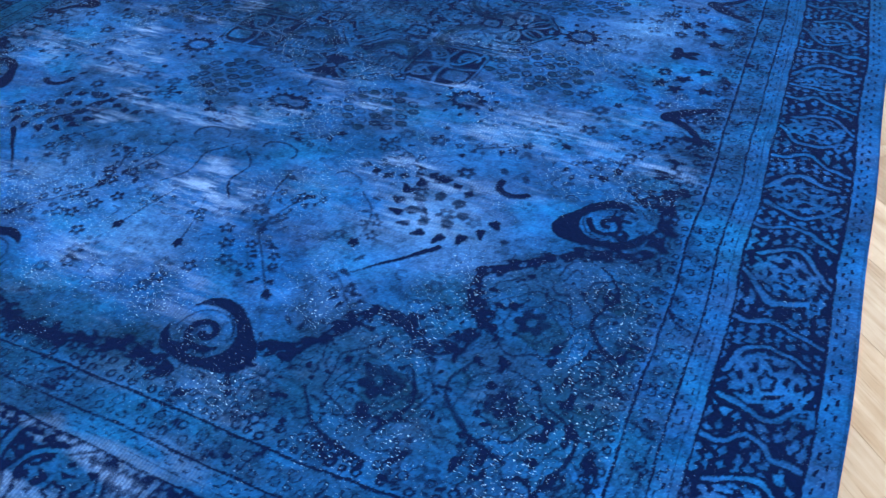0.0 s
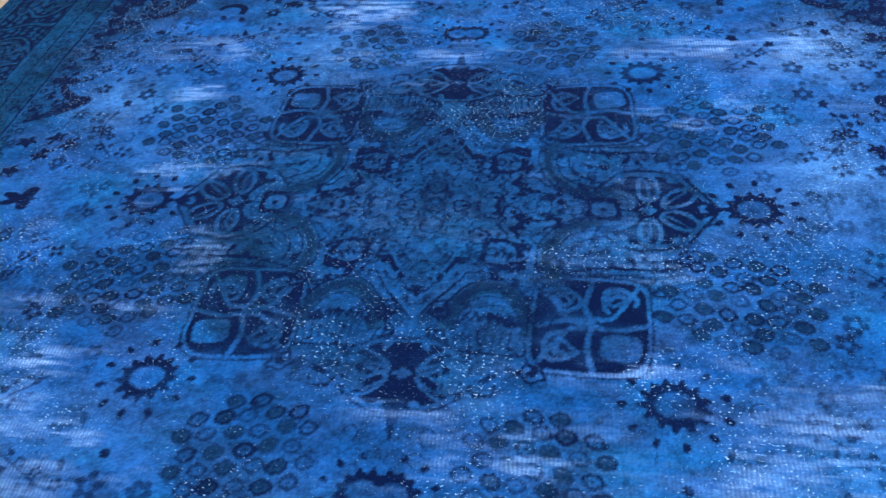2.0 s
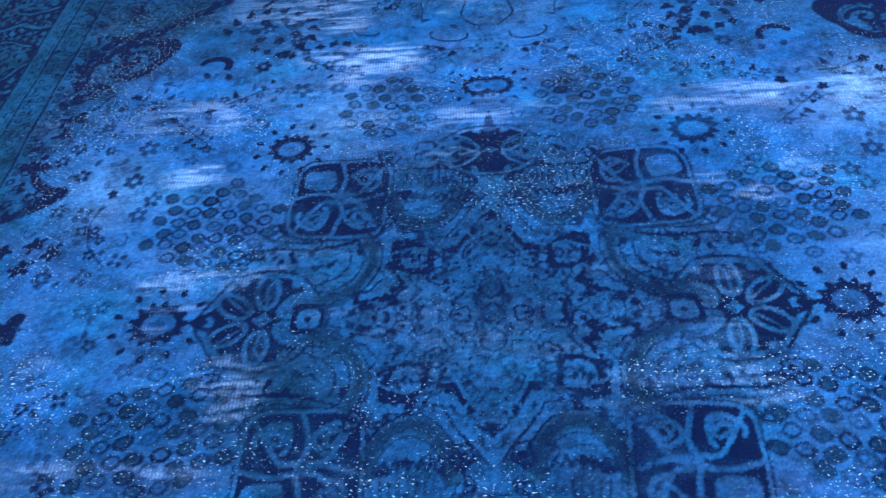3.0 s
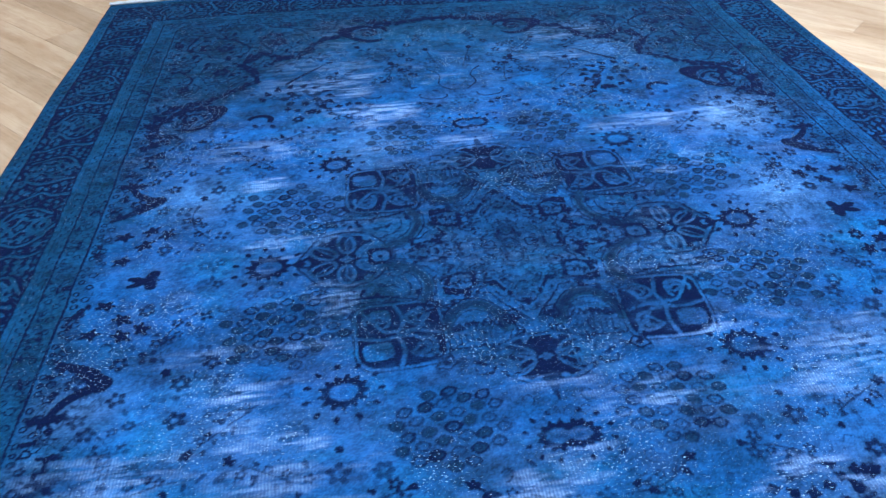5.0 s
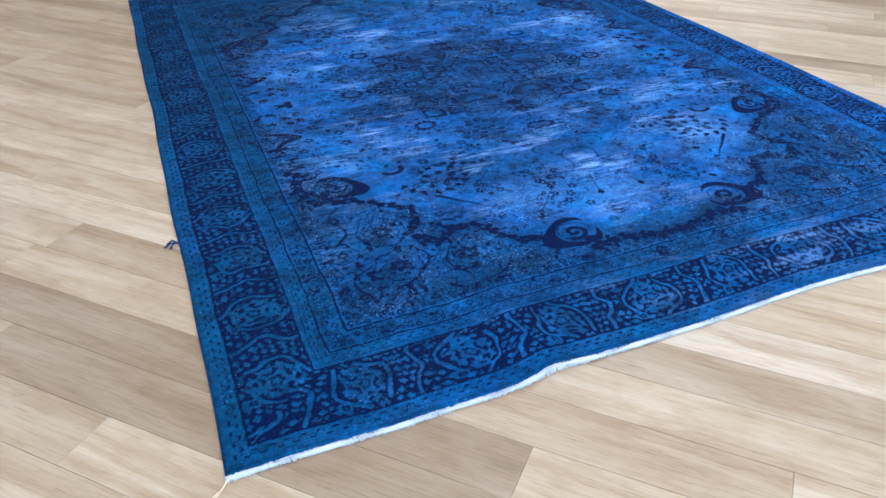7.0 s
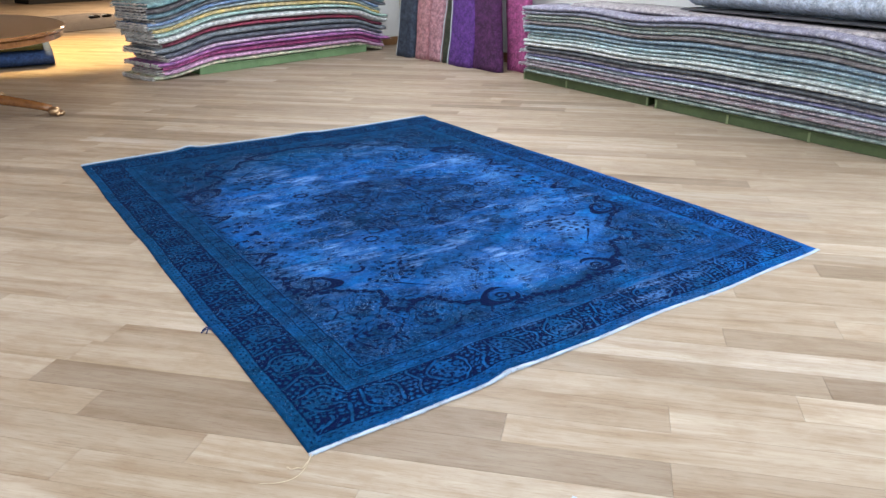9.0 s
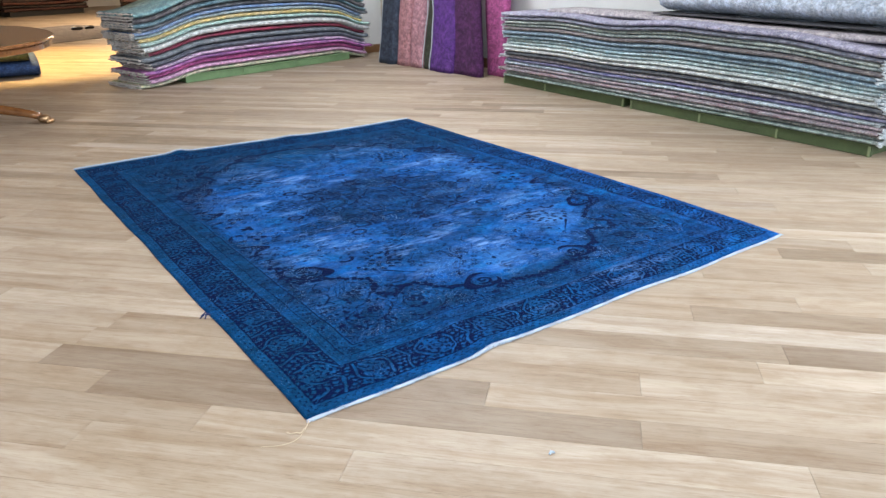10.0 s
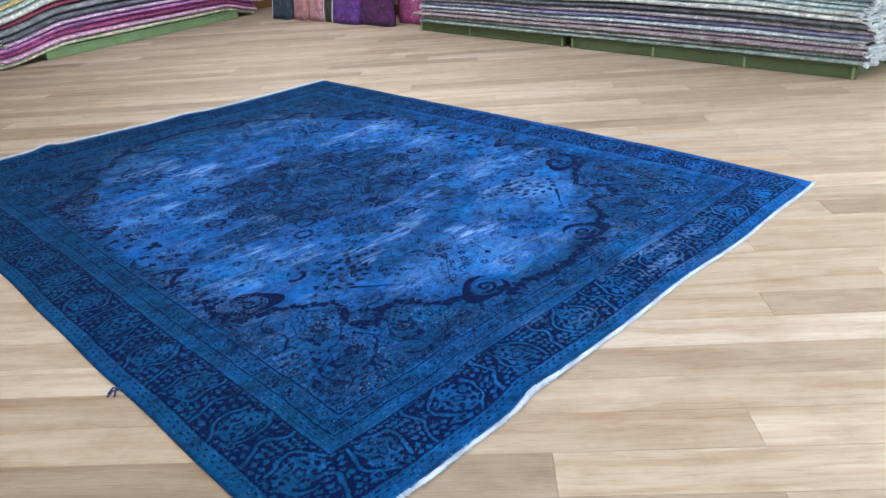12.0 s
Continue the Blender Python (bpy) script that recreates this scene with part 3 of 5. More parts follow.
# cells at the star's corners and tips
cell = [(0.116, 0.112), (0.150, 0.102), (0.184, 0.116), (0.188, 0.158), (0.156, 0.172), (0.120, 0.164), (0.116, 0.112)]
stroke(cell, 0.013, 0.95)
stroke([(0.152 + (a - 0.152) * 0.72, 0.138 + (c - 0.138) * 0.72) for a, c in cell], 0.006, 0.04)
blob(0.152, 0.138, 0.010, 0.009, 0.85, 0, 4, 0.2)
for cx, cy, ax, ay in ((0.222, 0.0, 0.034, 0.021), (0.0, 0.198, 0.022, 0.036)):
    ring(cx, cy, ax, ay, 0.008, 0.92)
    ring(cx, cy, ax * 0.6, ay * 0.6, 0.006, 0.05)
    blob(cx, cy, ax * 0.3, ay * 0.3, 0.9)
for a, c in ((0.07, 0.05), (0.125, 0.022), (0.03, 0.11), (0.105, 0.088), (0.02, 0.03), (0.06, 0.0), (0.0, 0.07), (0.078, 0.118), (0.16, 0.02), (0.04, 0.145)):
    ring(a, c, 0.018, 0.015, 0.006, 0.85, a * 40, 3, 0.15, a * 50, a * 50 + 4.4)
    blob(a + 0.004, c, 0.007, 0.006, 0.9)
for k in range(420):
    a, c = rng.uniform(0, 0.56), rng.uniform(0, 0.44)
    if (a / 0.56) ** 2 + (c / 0.44) ** 2 < 1:
        turn = rng.random() * 3
        if k % 3 == 0:
            blob(a, c, rng.uniform(0.007, 0.018), rng.uniform(0.004, 0.008), rng.uniform(0.55, 0.95), turn, 3, 0.2)
        elif k % 3 == 1:
            ring(a, c, rng.uniform(0.010, 0.024), rng.uniform(0.008, 0.016), 0.0045, rng.uniform(0.6, 0.95), turn, 3, 0.15, turn, turn + rng.uniform(2.0, 5.0))
        else:
            ring(a, c, rng.uniform(0.010, 0.022), rng.uniform(0.008, 0.016), 0.0045, 0.05, turn, 3, 0.15, turn, turn + rng.uniform(2.0, 5.0))
bowl(0.140, 0.340, 0.080, 0.122)
quartered(0.322, 0.305, 0.102, 0.106)
veined(0.440, 0.0, 0.118, 0.108, 0.0, 1.7, 6)
stroke([(0.548, 0.020), (0.580, 0.0), (0.548, -0.020)], 0.012, 0.9)
blob(0.350, 0.0, 0.036, 0.034, 0.96, 0.0, 0, 0, None, True, 4.0)
blob(0.350, 0.0, 0.024, 0.021, 0.04, 0.0, 0, 0, None, True, 3.0)
blob(0.350, 0.0, 0.008, 0.007, 0.85)
# olive crescents between the side flower and the star
k = np.linspace(2.6, 4.7, 18)
stroke(np.stack([0.335 + 0.098 * np.cos(k), 0.140 + 0.098 * np.sin(k)], 1), 0.026, 0.95, tint_q)
stroke(np.stack([0.335 + 0.098 * np.cos(k), 0.140 + 0.098 * np.sin(k)], 1), 0.016, 0.60)
for r in (0.116, 0.080, 0.055):
    stroke(np.stack([0.335 + r * np.cos(k), 0.140 + r * np.sin(k)], 1), 0.006, 0.80)
stroke(smooth_path([(0.27, 0.185), (0.36, 0.165), (0.45, 0.170), (0.52, 0.150)], 6), 0.008, 0.85)
stroke(smooth_path([(0.30, 0.19), (0.40, 0.185), (0.47, 0.205), (0.53, 0.255)], 6), 0.006, 0.75)
for a, c in ((0.24, 0.215), (0.05, 0.285), (0.45, 0.215), (0.05, 0.355), (0.51, 0.135), (0.225, 0.415), (0.235, 0.30)):
    ring(a, c, 0.022, 0.017, 0.006, 0.85, a * 30, 5, 0.15)
    blob(a, c, 0.010, 0.008, 0.85)
veined(0.0, 0.430, 0.118, 0.070, 0.0, 2.0, 5)
quartered(0.118, 0.432, 0.050, 0.036)
stroke([(0.0, 0.490), (0.0, 0.555)], (0.034, 0.010), 0.75)
rosette(0.645, 0.0, 0.056)
rosette(0.458, 0.465, 0.054)
rosette(0.022, 0.650, 0.044)
comb(0.592, 0.240, 0.150, 0.132, 0.20)
comb(0.237, 0.592, 0.122, 0.112, 0.15)
# sprays and small flowers of the light ground
for cx, cy, length, turn in ((0.830, 0.245, 0.20, 1.35), (0.70, 0.52, 0.20, 0.7), (0.60, 0.66, 0.20, -0.5), (0.38, 0.76, 0.20, 0.35), (0.14, 0.77, 0.16, -0.4),
                             (0.95, 0.56, 0.16, 1.9), (0.82, 0.66, 0.16, 0.2), (0.20, 0.98, 0.22, 1.5), (0.42, 1.02, 0.18, 1.2), (0.06, 1.16, 0.20, 1.3),
                             (0.30, 1.24, 0.20, 0.9), (0.52, 0.90, 0.16, 1.0), (0.28, 1.06, 0.20, 2.0), (0.50, 1.24, 0.16, 0.8)):
    sprig(cx, cy, length, turn, 6, 0.006)
for k in range(11):
    a = 0.20 + k * 0.40
    blob(0.60 + 0.125 * math.cos(a), 0.915 + 0.105 * math.sin(a), 0.018, 0.012, 0.92, a + 0.6, 3, 0.2)
for k in range(7):
    a = k * 0.9
    blob(0.58 + 0.062 * math.cos(a), 0.93 + 0.048 * math.sin(a), 0.019, 0.015, 0.75, a, 5, 0.15)
    blob(0.58 + 0.062 * math.cos(a), 0.93 + 0.048 * math.sin(a), 0.016, 0.013, 0.9, a, 0, 0, tint_q)
for k in range(9):
    blob(0.34 + 0.036 * k, 0.835 + 0.020 * math.sin(k * 0.9), 0.016, 0.012, 0.88, k, 4, 0.2)
ring(0.720, 0.785, 0.040, 0.034, 0.020, 0.96, 0, 0, 0, 0.6, 3.4)
ring(0.105, 0.865, 0.050, 0.032, 0.008, 0.80, 0.2, 0, 0, 2.8, 6.6)
ring(0.33, 0.905, 0.040, 0.022, 0.007, 0.75, 0.4, 0, 0, 3.0, 6.0)
stroke([(0.49, 1.19), (0.56, 1.12), (0.635, 1.045)], (0.005, 0.016), 0.92)
stroke(smooth_path([(0.03, 0.90), (0.07, 0.95), (0.06, 1.02), (0.10, 1.08)], 6), 0.007, 0.8)
for k in range(7):
    floret(0.16 + 0.03 * (k % 3), 1.04 + 0.045 * k, 0.020, 5, k)
blob(0.944, 0.0, 0.042, 0.028, 0.96, 0.3, 4, 0.45)
for a, c in ((1.033, 0.087), (0.985, 0.145), (0.975, 0.205), (0.93, 0.185), (1.05, 0.19)):
    blob(a, c, 0.024, 0.017, 0.92, a * 9, 5, 0.3)
# the forked leaf at the edge of the field
stroke(smooth_path([(0.985, 0.352), (1.020, 0.318), (1.060, 0.292), (1.105, 0.270)], 5), (0.048, 0.012), 0.97)
stroke(smooth_path([(0.985, 0.352), (1.035, 0.380), (1.065, 0.412), (1.085, 0.455)], 5), (0.030, 0.016), 0.97)
for a, c in ((1.045, 0.345), (0.960, 0.300), (0.945, 0.405), (1.01, 0.455), (0.985, 0.495)):
    floret(a, c, 0.022, 5, a * 20)
# the spandrel: line, two scrolls, round flowers
wreath([(1.085, 0.655), (1.055, 0.700), (1.072, 0.755), (1.070, 0.830), (1.066, 0.900)], 0.030)
scroll(0.955, 0.838, 0.074, math.pi - 0.5, -1)
wreath([(1.060, 0.900), (1.010, 0.932), (0.945, 0.945), (0.880, 0.985), (0.815, 1.040), (0.752, 1.090), (0.765, 1.165), (0.808, 1.225), (0.795, 1.280),
        (0.755, 1.312), (0.700, 1.296), (0.640, 1.262), (0.590, 1.275), (0.555, 1.335), (0.510, 1.400), (0.440, 1.425)], 0.020)
scroll(0.312, 1.450, 0.076, 0.3, 1)
wreath([(0.300, 1.555), (0.220, 1.538), (0.140, 1.550), (0.070, 1.570), (0.0, 1.575)], 0.024)
for cx, cy, r in ((0.895, 1.185, 0.086), (0.684, 1.421, 0.098), (1.020, 1.060, 0.055), (0.905, 1.390, 0.080), (1.050, 1.270, 0.050), (0.49, 1.535, 0.042), (1.05, 1.50, 0.05)):
    ring(cx, cy, r, r * 0.92, 0.006, 0.8, cx * 9, 7, 0.06)
    ring(cx, cy, r * 0.62, r * 0.55, 0.006, 0.7, 0, 5, 0.12)
    floret(cx, cy, r * 0.42, 6, cy * 7, 0.8)
    blob(cx + r * 0.3, cy + r * 0.2, r * 0.7, r * 0.5, 0.5, 0.4, 0, 0, tint_q)
for path in ([(0.98, 0.98), (1.03, 1.04), (1.00, 1.14), (1.06, 1.22)], [(0.84, 1.30), (0.80, 1.38), (0.86, 1.46), (0.95, 1.50)],
             [(0.72, 1.36), (0.76, 1.44), (0.72, 1.52)], [(0.98, 1.36), (1.06, 1.42), (1.02, 1.54)], [(0.56, 1.48), (0.62, 1.55), (0.72, 1.58)]):
    stroke(smooth_path(path, 6), (0.007, 0.012), 0.85)
# small florets and leaves where the ground is still free
rng = random.Random(11)
for k in range(1000):
    x, y = rng.uniform(0, 1.11), rng.uniform(0, 1.6)
    j, i = int(y / CELL), int(x / CELL)
    if taken[max(0, j - 3):j + 4, max(0, i - 3):i + 4].any():
        continue
    kind = rng.random()
    dark = 0.38 + 0.4 * rng.random()
    if kind < 0.34:
        floret(x, y, 0.016 + 0.012 * rng.random(), rng.choice((4, 5, 6)), rng.random() * 3, dark)
    elif kind < 0.62:
        blob(x, y, 0.010 + 0.008 * rng.random(), 0.006 + 0.004 * rng.random(), dark, rng.random() * 3)
    elif kind < 0.82:
        ring(x, y, 0.016, 0.012, 0.005, dark, rng.random() * 3, 0, 0, 0, 4.5)
    else:
        a = rng.random() * 6.28
        stroke(smooth_path([(x, y), (x + 0.02 * math.cos(a), y + 0.02 * math.sin(a)), (x + 0.035 * math.cos(a + 0.8), y + 0.035 * math.sin(a + 0.8))], 4), 0.005, dark)

# one repeat of the main border: pale cartouches, lozenges and a flower on navy
B_LEN, B_WID = 0.58, 0.19
TW, TH = int(B_LEN / CELL), int(B_WID / CELL) + 2
field_store = (ink_q, tint_q, taken, gx, gy, QW, QH)
QW, QH = TW, TH
gx, gy = np.meshgrid(np.arange(QW) * CELL, np.arange(QH) * CELL)
ink_q, tint_q, taken = np.ones((QH, QW)), np.zeros((QH, QW)), np.zeros((QH, QW))
for i in range(26):
    for j in range(8):
        x, y = 0.012 + i * 0.0255 + 0.0127 * (j % 2), 0.012 + j * 0.0240
        x, y = x + rng.uniform(-0.004, 0.004), y + rng.uniform(-0.004, 0.004)
        r = rng.uniform(0.0085, 0.0130)
        if rng.random() < 0.9:
            blob(x, y, r, r * 0.80, rng.uniform(0.0, 0.40), rng.uniform(-0.3, 0.3), 4, 0.16, None, True, 1.4)
for cx, tilt, tall in ((0.145, 0.35, 0.072), (0.435, -0.30, 0.078)):
    for a0 in (-1.15, math.pi - 1.25):
        ring(cx, 0.095, tall - 0.004, 0.098, 0.028, 1.0, tilt, 4, 0.10, a0, a0 + 2.3)
        ring(cx, 0.095, tall - 0.004, 0.094, 0.010, 0.06, tilt, 4, 0.12, a0, a0 + 2.2)
        ring(cx, 0.095, tall - 0.030, 0.070, 0.006, 0.20, tilt, 3, 0.07, a0 + 0.2, a0 + 2.0)
    blob(cx, 0.095, 0.034, 0.040, 1.0, tilt)
    blob(cx, 0.095, 0.029, 0.034, 0.12, tilt, 5, 0.22)
    ring(cx, 0.095, 0.015, 0.014, 0.006, 0.95, tilt, 5, 0.2)
    for k in range(8):
        a = tilt + k * math.pi / 4
        blob(cx + 0.046 * math.cos(a), 0.095 + 0.058 * math.sin(a), 0.0105, 0.0085, 0.10 + 0.04 * (k % 4), a, 4, 0.16, None, True, 1.4)
    stroke(smooth_path([(cx - 0.03, 0.15), (cx, 0.135), (cx + 0.035, 0.155)], 4), 0.009, 0.15)
    stroke(smooth_path([(cx - 0.035, 0.045), (cx, 0.055), (cx + 0.03, 0.035)], 4), 0.009, 0.15)
    blob(cx - 0.062, 0.030, 0.015, 0.015, 0.15, 0.0, 0, 0, None, True, 6.0)
    blob(cx - 0.062, 0.030, 0.009, 0.009, 0.95, 0.0, 0, 0, None, True, 6.0)
    blob(cx - 0.062, 0.030, 0.004, 0.004, 0.2)
for cx in (0.0, 0.29, 0.58):
    stroke(smooth_path([(cx - 0.018, 0.0), (cx - 0.004, 0.05), (cx + 0.020, 0.10), (cx + 0.004, 0.15), (cx + 0.014, 0.19)], 5), 0.024, 1.0)
    stroke(smooth_path([(cx - 0.018, 0.0), (cx - 0.004, 0.05), (cx + 0.020, 0.10), (cx + 0.004, 0.15), (cx + 0.014, 0.19)], 5), 0.011, 0.10)
tile = ink_q
ink_q, tint_q, taken, gx, gy, QW, QH = field_store


def sample(canvas, x, y):
    fx, fy = np.clip(x / CELL, 0, canvas.shape[1] - 1.001), np.clip(y / CELL, 0, canvas.shape[0] - 1.001)
    xi, yi = fx.astype(int), fy.astype(int)
    fx, fy = fx - xi, fy - yi
    return (canvas[yi, xi] * (1 - fx) + canvas[yi, xi + 1] * fx) * (1 - fy) + (canvas[yi + 1, xi] * (1 - fx) + canvas[yi + 1, xi + 1] * fx) * fy


STEP = 0.0035
HALF_U, HALF_V = 1.5, 2.0
us, vs = np.arange(-HALF_U, HALF_U + 1e-6, STEP), np.arange(-HALF_V, HALF_V + 1e-6, STEP)
U, V = np.meshgrid(us, vs)
# hand knotting: the drawing wanders by a few millimetres
knot_rng = np.random.RandomState(77)
wu = U + 0.0032 * (knot_rng.rand(*U.shape) - 0.5) + 0.014 * (cloud_noise(U * 5 + 20, V * 5 + 20, 3) - 0.5) + 0.005 * (cloud_noise(U * 26 + 40, V * 26 + 40, 5, 2) - 0.5)
wv = V + 0.0032 * (knot_rng.rand(*U.shape) - 0.5) + 0.014 * (cloud_noise(U * 5 + 70, V * 5 + 60, 9) - 0.5) + 0.005 * (cloud_noise(U * 26 + 90, V * 26 + 20, 13, 2) - 0.5)
AU, AV = np.abs(wu), np.abs(wv)
ink, tint = sample(ink_q, AU, AV), sample(tint_q, AU, AV)
du, dv = HALF_U - AU, HALF_V - AV
D = np.minimum(du, dv - 0.012)
S = np.where(du < dv - 0.012, wv, wu)
outside = D < 0.365
band = np.where(outside, 0.0, ink)


def line(at, width):
    return np.clip(0.5 - (np.abs(D - at) - width / 2) / STEP, 0, 1)


def wavy(centre, amp, period, width):
    w = np.clip(3.0 * np.sin(2 * math.pi * S / period), -1, 1) * amp
    return np.clip(0.5 - (np.abs(D - centre - w) - width / 2) / STEP, 0, 1)


SW = S + 0.055 * (cloud_noise(U * 9 + 4, V * 9 + 7, 19, 3) - 0.5)
DW = D + 0.026 * (cloud_noise(U * 11 + 8, V * 11 + 1, 23, 3) - 0.5)
band = np.where((D > 0.056) & (D < 0.243), sample(tile, np.mod(SW + 0.145, B_LEN), np.clip(DW - 0.056, 0, 0.19)), band)
small = np.zeros_like(D)
for off, d0, r in ((0.0, 0.318, 0.011), (0.020, 0.342, 0.011), (0.045, 0.315, 0.010), (0.070, 0.340, 0.013), (0.070, 0.316, 0.008)):
    s = np.mod(S + off, 0.095) - 0.0475
    q = np.hypot(s, D - d0)
    small = np.maximum(small, np.clip(0.5 - (np.abs(q - r * 0.75) - 0.0022) / STEP, 0, 1))
    q = np.hypot(np.mod(S + off + 0.03, 0.095) - 0.0475, D - d0 - 0.066)
    small = np.maximum(small, np.clip(0.5 - (np.abs(q - r * 0.70) - 0.0030) / STEP, 0, 1))
band = np.maximum(band, np.where((D < 0.425) & (D > 0.297), small * 0.85, 0))
for at, width, amount in ((0.057, 0.007, 0.95), (0.244, 0.006, 0.95), (0.262, 0.004, 0.7), (0.296, 0.006, 0.95), (0.365, 0.007, 0.95), (0.004, 0.008, 0.45)):
    band = np.maximum(band, line(at, width) * amount)
band = np.maximum(band, 0.9 * wavy(0.034, 0.008, 0.036, 0.006))
band = np.maximum(band, 0.85 * wavy(0.279, 0.007, 0.034, 0.005))


def vines(scale, seed, width):
    """Thin wandering lines: the level lines of a soft noise."""
    q = cloud_noise(AU * scale + 11, AV * scale + 5, seed, 2)
    return np.maximum(np.clip(1 - np.abs(q - 0.42) / width, 0, 1), np.clip(1 - np.abs(q - 0.58) / width, 0, 1))


inner = np.clip((D - 0.37) / 0.02, 0, 1)
heart = np.clip((0.60 - np.hypot(U, V * 1.1)) / 0.08, 0, 1)
corner = np.clip((np.hypot(AU / 1.02, AV / 1.42) - 1.02) / 0.08, 0, 1) * inner
faint = 0.30 + 1.0 * cloud_noise(U * 3 + 2, V * 3 + 9, 91, 3)
vine = np.maximum(vines(17, 93, 0.030), 0.8 * vines(29, 95, 0.035))
crumbs = np.clip((cloud_noise(AU * 48, AV * 48, 97, 2) - 0.60) * 7, 0, 1)
band = np.where(inner > 0, np.maximum(band, inner * vine * np.clip(faint * 0.30 + 0.30 * heart + 0.62 * corner, 0, 0.95)), band)
band = np.where(inner > 0, np.maximum(band, inner * crumbs * (faint * 0.45 + 0.15 * heart + 0.65 * corner)), band)
band = band * (1 - heart * 0.22 * np.clip((cloud_noise(U * 16 + 3, V * 16 + 3, 151, 3) - 0.52) * 4, 0, 1))
strip = (D > 0.297) & (D < 0.362)
band = np.where(strip, np.maximum(band, 0.65 * vine + 0.5 * crumbs), band)
tint = np.where(outside, 0.0, tint)
tint = np.clip(tint * 0.80 + 0.24 * heart + 0.80 * corner * cloud_noise(U * 5, V * 5, 103, 3), 0, 0.95)
tint = np.where((D > 0.056) & (D < 0.243), 0.05, tint)
tint = np.where((D > 0.300) & (D < 0.360), 0.12 + 0.6 * (cloud_noise(U * 14, V * 14, 31, 3) - 0.45), tint)

# wear: pale streaks along the weft, strongest in the light ground round the medallion
field = np.clip((D - 0.36) / 0.04, 0, 1)
radius = np.hypot(U / 0.95, V / 1.30) + 0.55 * (cloud_noise(U * 2.1 + 17, V * 2.1 + 3, 171, 4) - 0.5)
ground = np.exp(-((radius - 0.66) / 0.30) ** 2)
streak = cloud_noise(U * 4.5 + 5, V * 10.0 + 5, 41, 4)
patchy = cloud_noise(U * 2.2 + 30, V * 3.4 + 11, 47, 3)
rough_patch = cloud_noise(U * 6 + 13, V * 13 + 21, 143, 3)
fray = cloud_noise(U * 14 + 3, V * 95 + 9, 53, 3)
wear = np.clip((0.62 * streak + 0.38 * patchy - 0.56) * 4.2, 0, 0.60) * (0.15 + 0.85 * ground)
for cu, cv, lu, lv, amount in ((-0.66, -0.31, 0.16, 0.020, 0.95), (-0.70, -0.43, 0.20, 0.028, 1.0), (0.60, -0.40, 0.34, 0.032, 0.85), (0.80, -0.58, 0.26, 0.060, 0.85),
                               (0.14, -0.58, 0.20, 0.09, 0.50), (-0.10, 0.55, 0.75, 0.030, 0.60), (0.10, -0.10, 0.28, 0.09, 0.38), (0.05, -1.05, 0.22, 0.10, 0.75),
                               (-0.45, -1.15, 0.20, 0.08, 0.35), (0.40, -0.95, 0.22, 0.07, 0.55), (-0.02, -1.36, 0.16, 0.05, 0.6), (0.86, 0.55, 0.12, 0.16, 0.55),
                               (-0.05, 0.47, 0.22, 0.05, 0.6), (0.52, 1.32, 0.16, 0.10, 0.45), (-0.62, 0.62, 0.30, 0.08, 0.3)):
    wear = np.maximum(wear, amount * np.exp(-((U - cu) / lu) ** 2 - ((V - cv) / lv) ** 2) * np.clip((streak - 0.28) * 2.6, 0, 1) * np.clip((rough_patch - 0.30) * 3.4, 0, 1))
wear = wear * (0.10 + 1.45 * np.clip((fray - 0.40) * 4.5, 0, 1)) * (0.10 + 0.90 * field)
wear = np.clip(1.05 * wear * (1 - 0.45 * heart), 0, 1)
end_wear = np.clip((cloud_noise(U * 5 + 2, V * 16 + 8, 59, 3) - 0.55) * 4, 0, 1) * np.exp(-((V + 1.80) / 0.14) ** 2) * np.exp(-((U - 0.15) / 0.45) ** 2)
wear = np.maximum(wear, end_wear * 0.6)
clump = cloud_noise(U * 7 + 3, V * 7 + 3, 61, 4)
fleck = np.clip((clump - 0.30) * 2.1, 0, 0.80) * (0.55 + 0.45 * field)
band = np.clip(band * (1 - 0.75 * wear) * (0.68 + 0.55 * cloud_noise(U * 13 + 15, V * 17 + 2, 67, 4)), 0, 1)
# the dye itself: brighter patches of the ground between duller ones
patches = np.zeros_like(U)
for cu, cv, size, amount in ((-0.66, -0.47, 0.15, 0.7), (-0.16, -0.82, 0.13, 0.35), (-0.02, -1.32, 0.16, 0.8), (0.54, -0.99, 0.20, 0.8), (0.35, -1.22, 0.18, 0.9), (0.80, -0.51, 0.18, 0.8), (-0.93, -0.14, 0.16, 0.8),
                             (-1.04, -0.41, 0.12, 0.6), (-0.37, -1.15, 0.13, 0.5), (0.92, 0.55, 0.17, 0.9), (-0.62, 0.26, 0.16, 0.7), (0.62, 1.10, 0.15, 0.6), (0.21, 1.03, 0.16, 0.6), (-0.41, 0.56, 0.18, 0.5),
                             (0.80, 0.10, 0.16, 0.6), (-0.85, 0.35, 0.15, 0.5)):
    patches = np.maximum(patches, amount * np.exp(-((U - cu) / size) ** 2 - ((V - cv) / (size * 0.8)) ** 2))
cloudy = cloud_noise(U * 3.4 + 9, V * 5.0 + 4, 71, 5)
lift = np.clip(field * (1.6 * patches * np.clip((cloudy - 0.30) * 2.2, 0, 1) + 0.5 * ground * (cloudy - 0.42)), 0, 1)
dull = np.clip((cloud_noise(U * 2.6 + 31, V * 3.2 + 14, 181, 5) - 0.46) * 4, 0, 1) * (1 - np.clip(patches * 2, 0, 1))
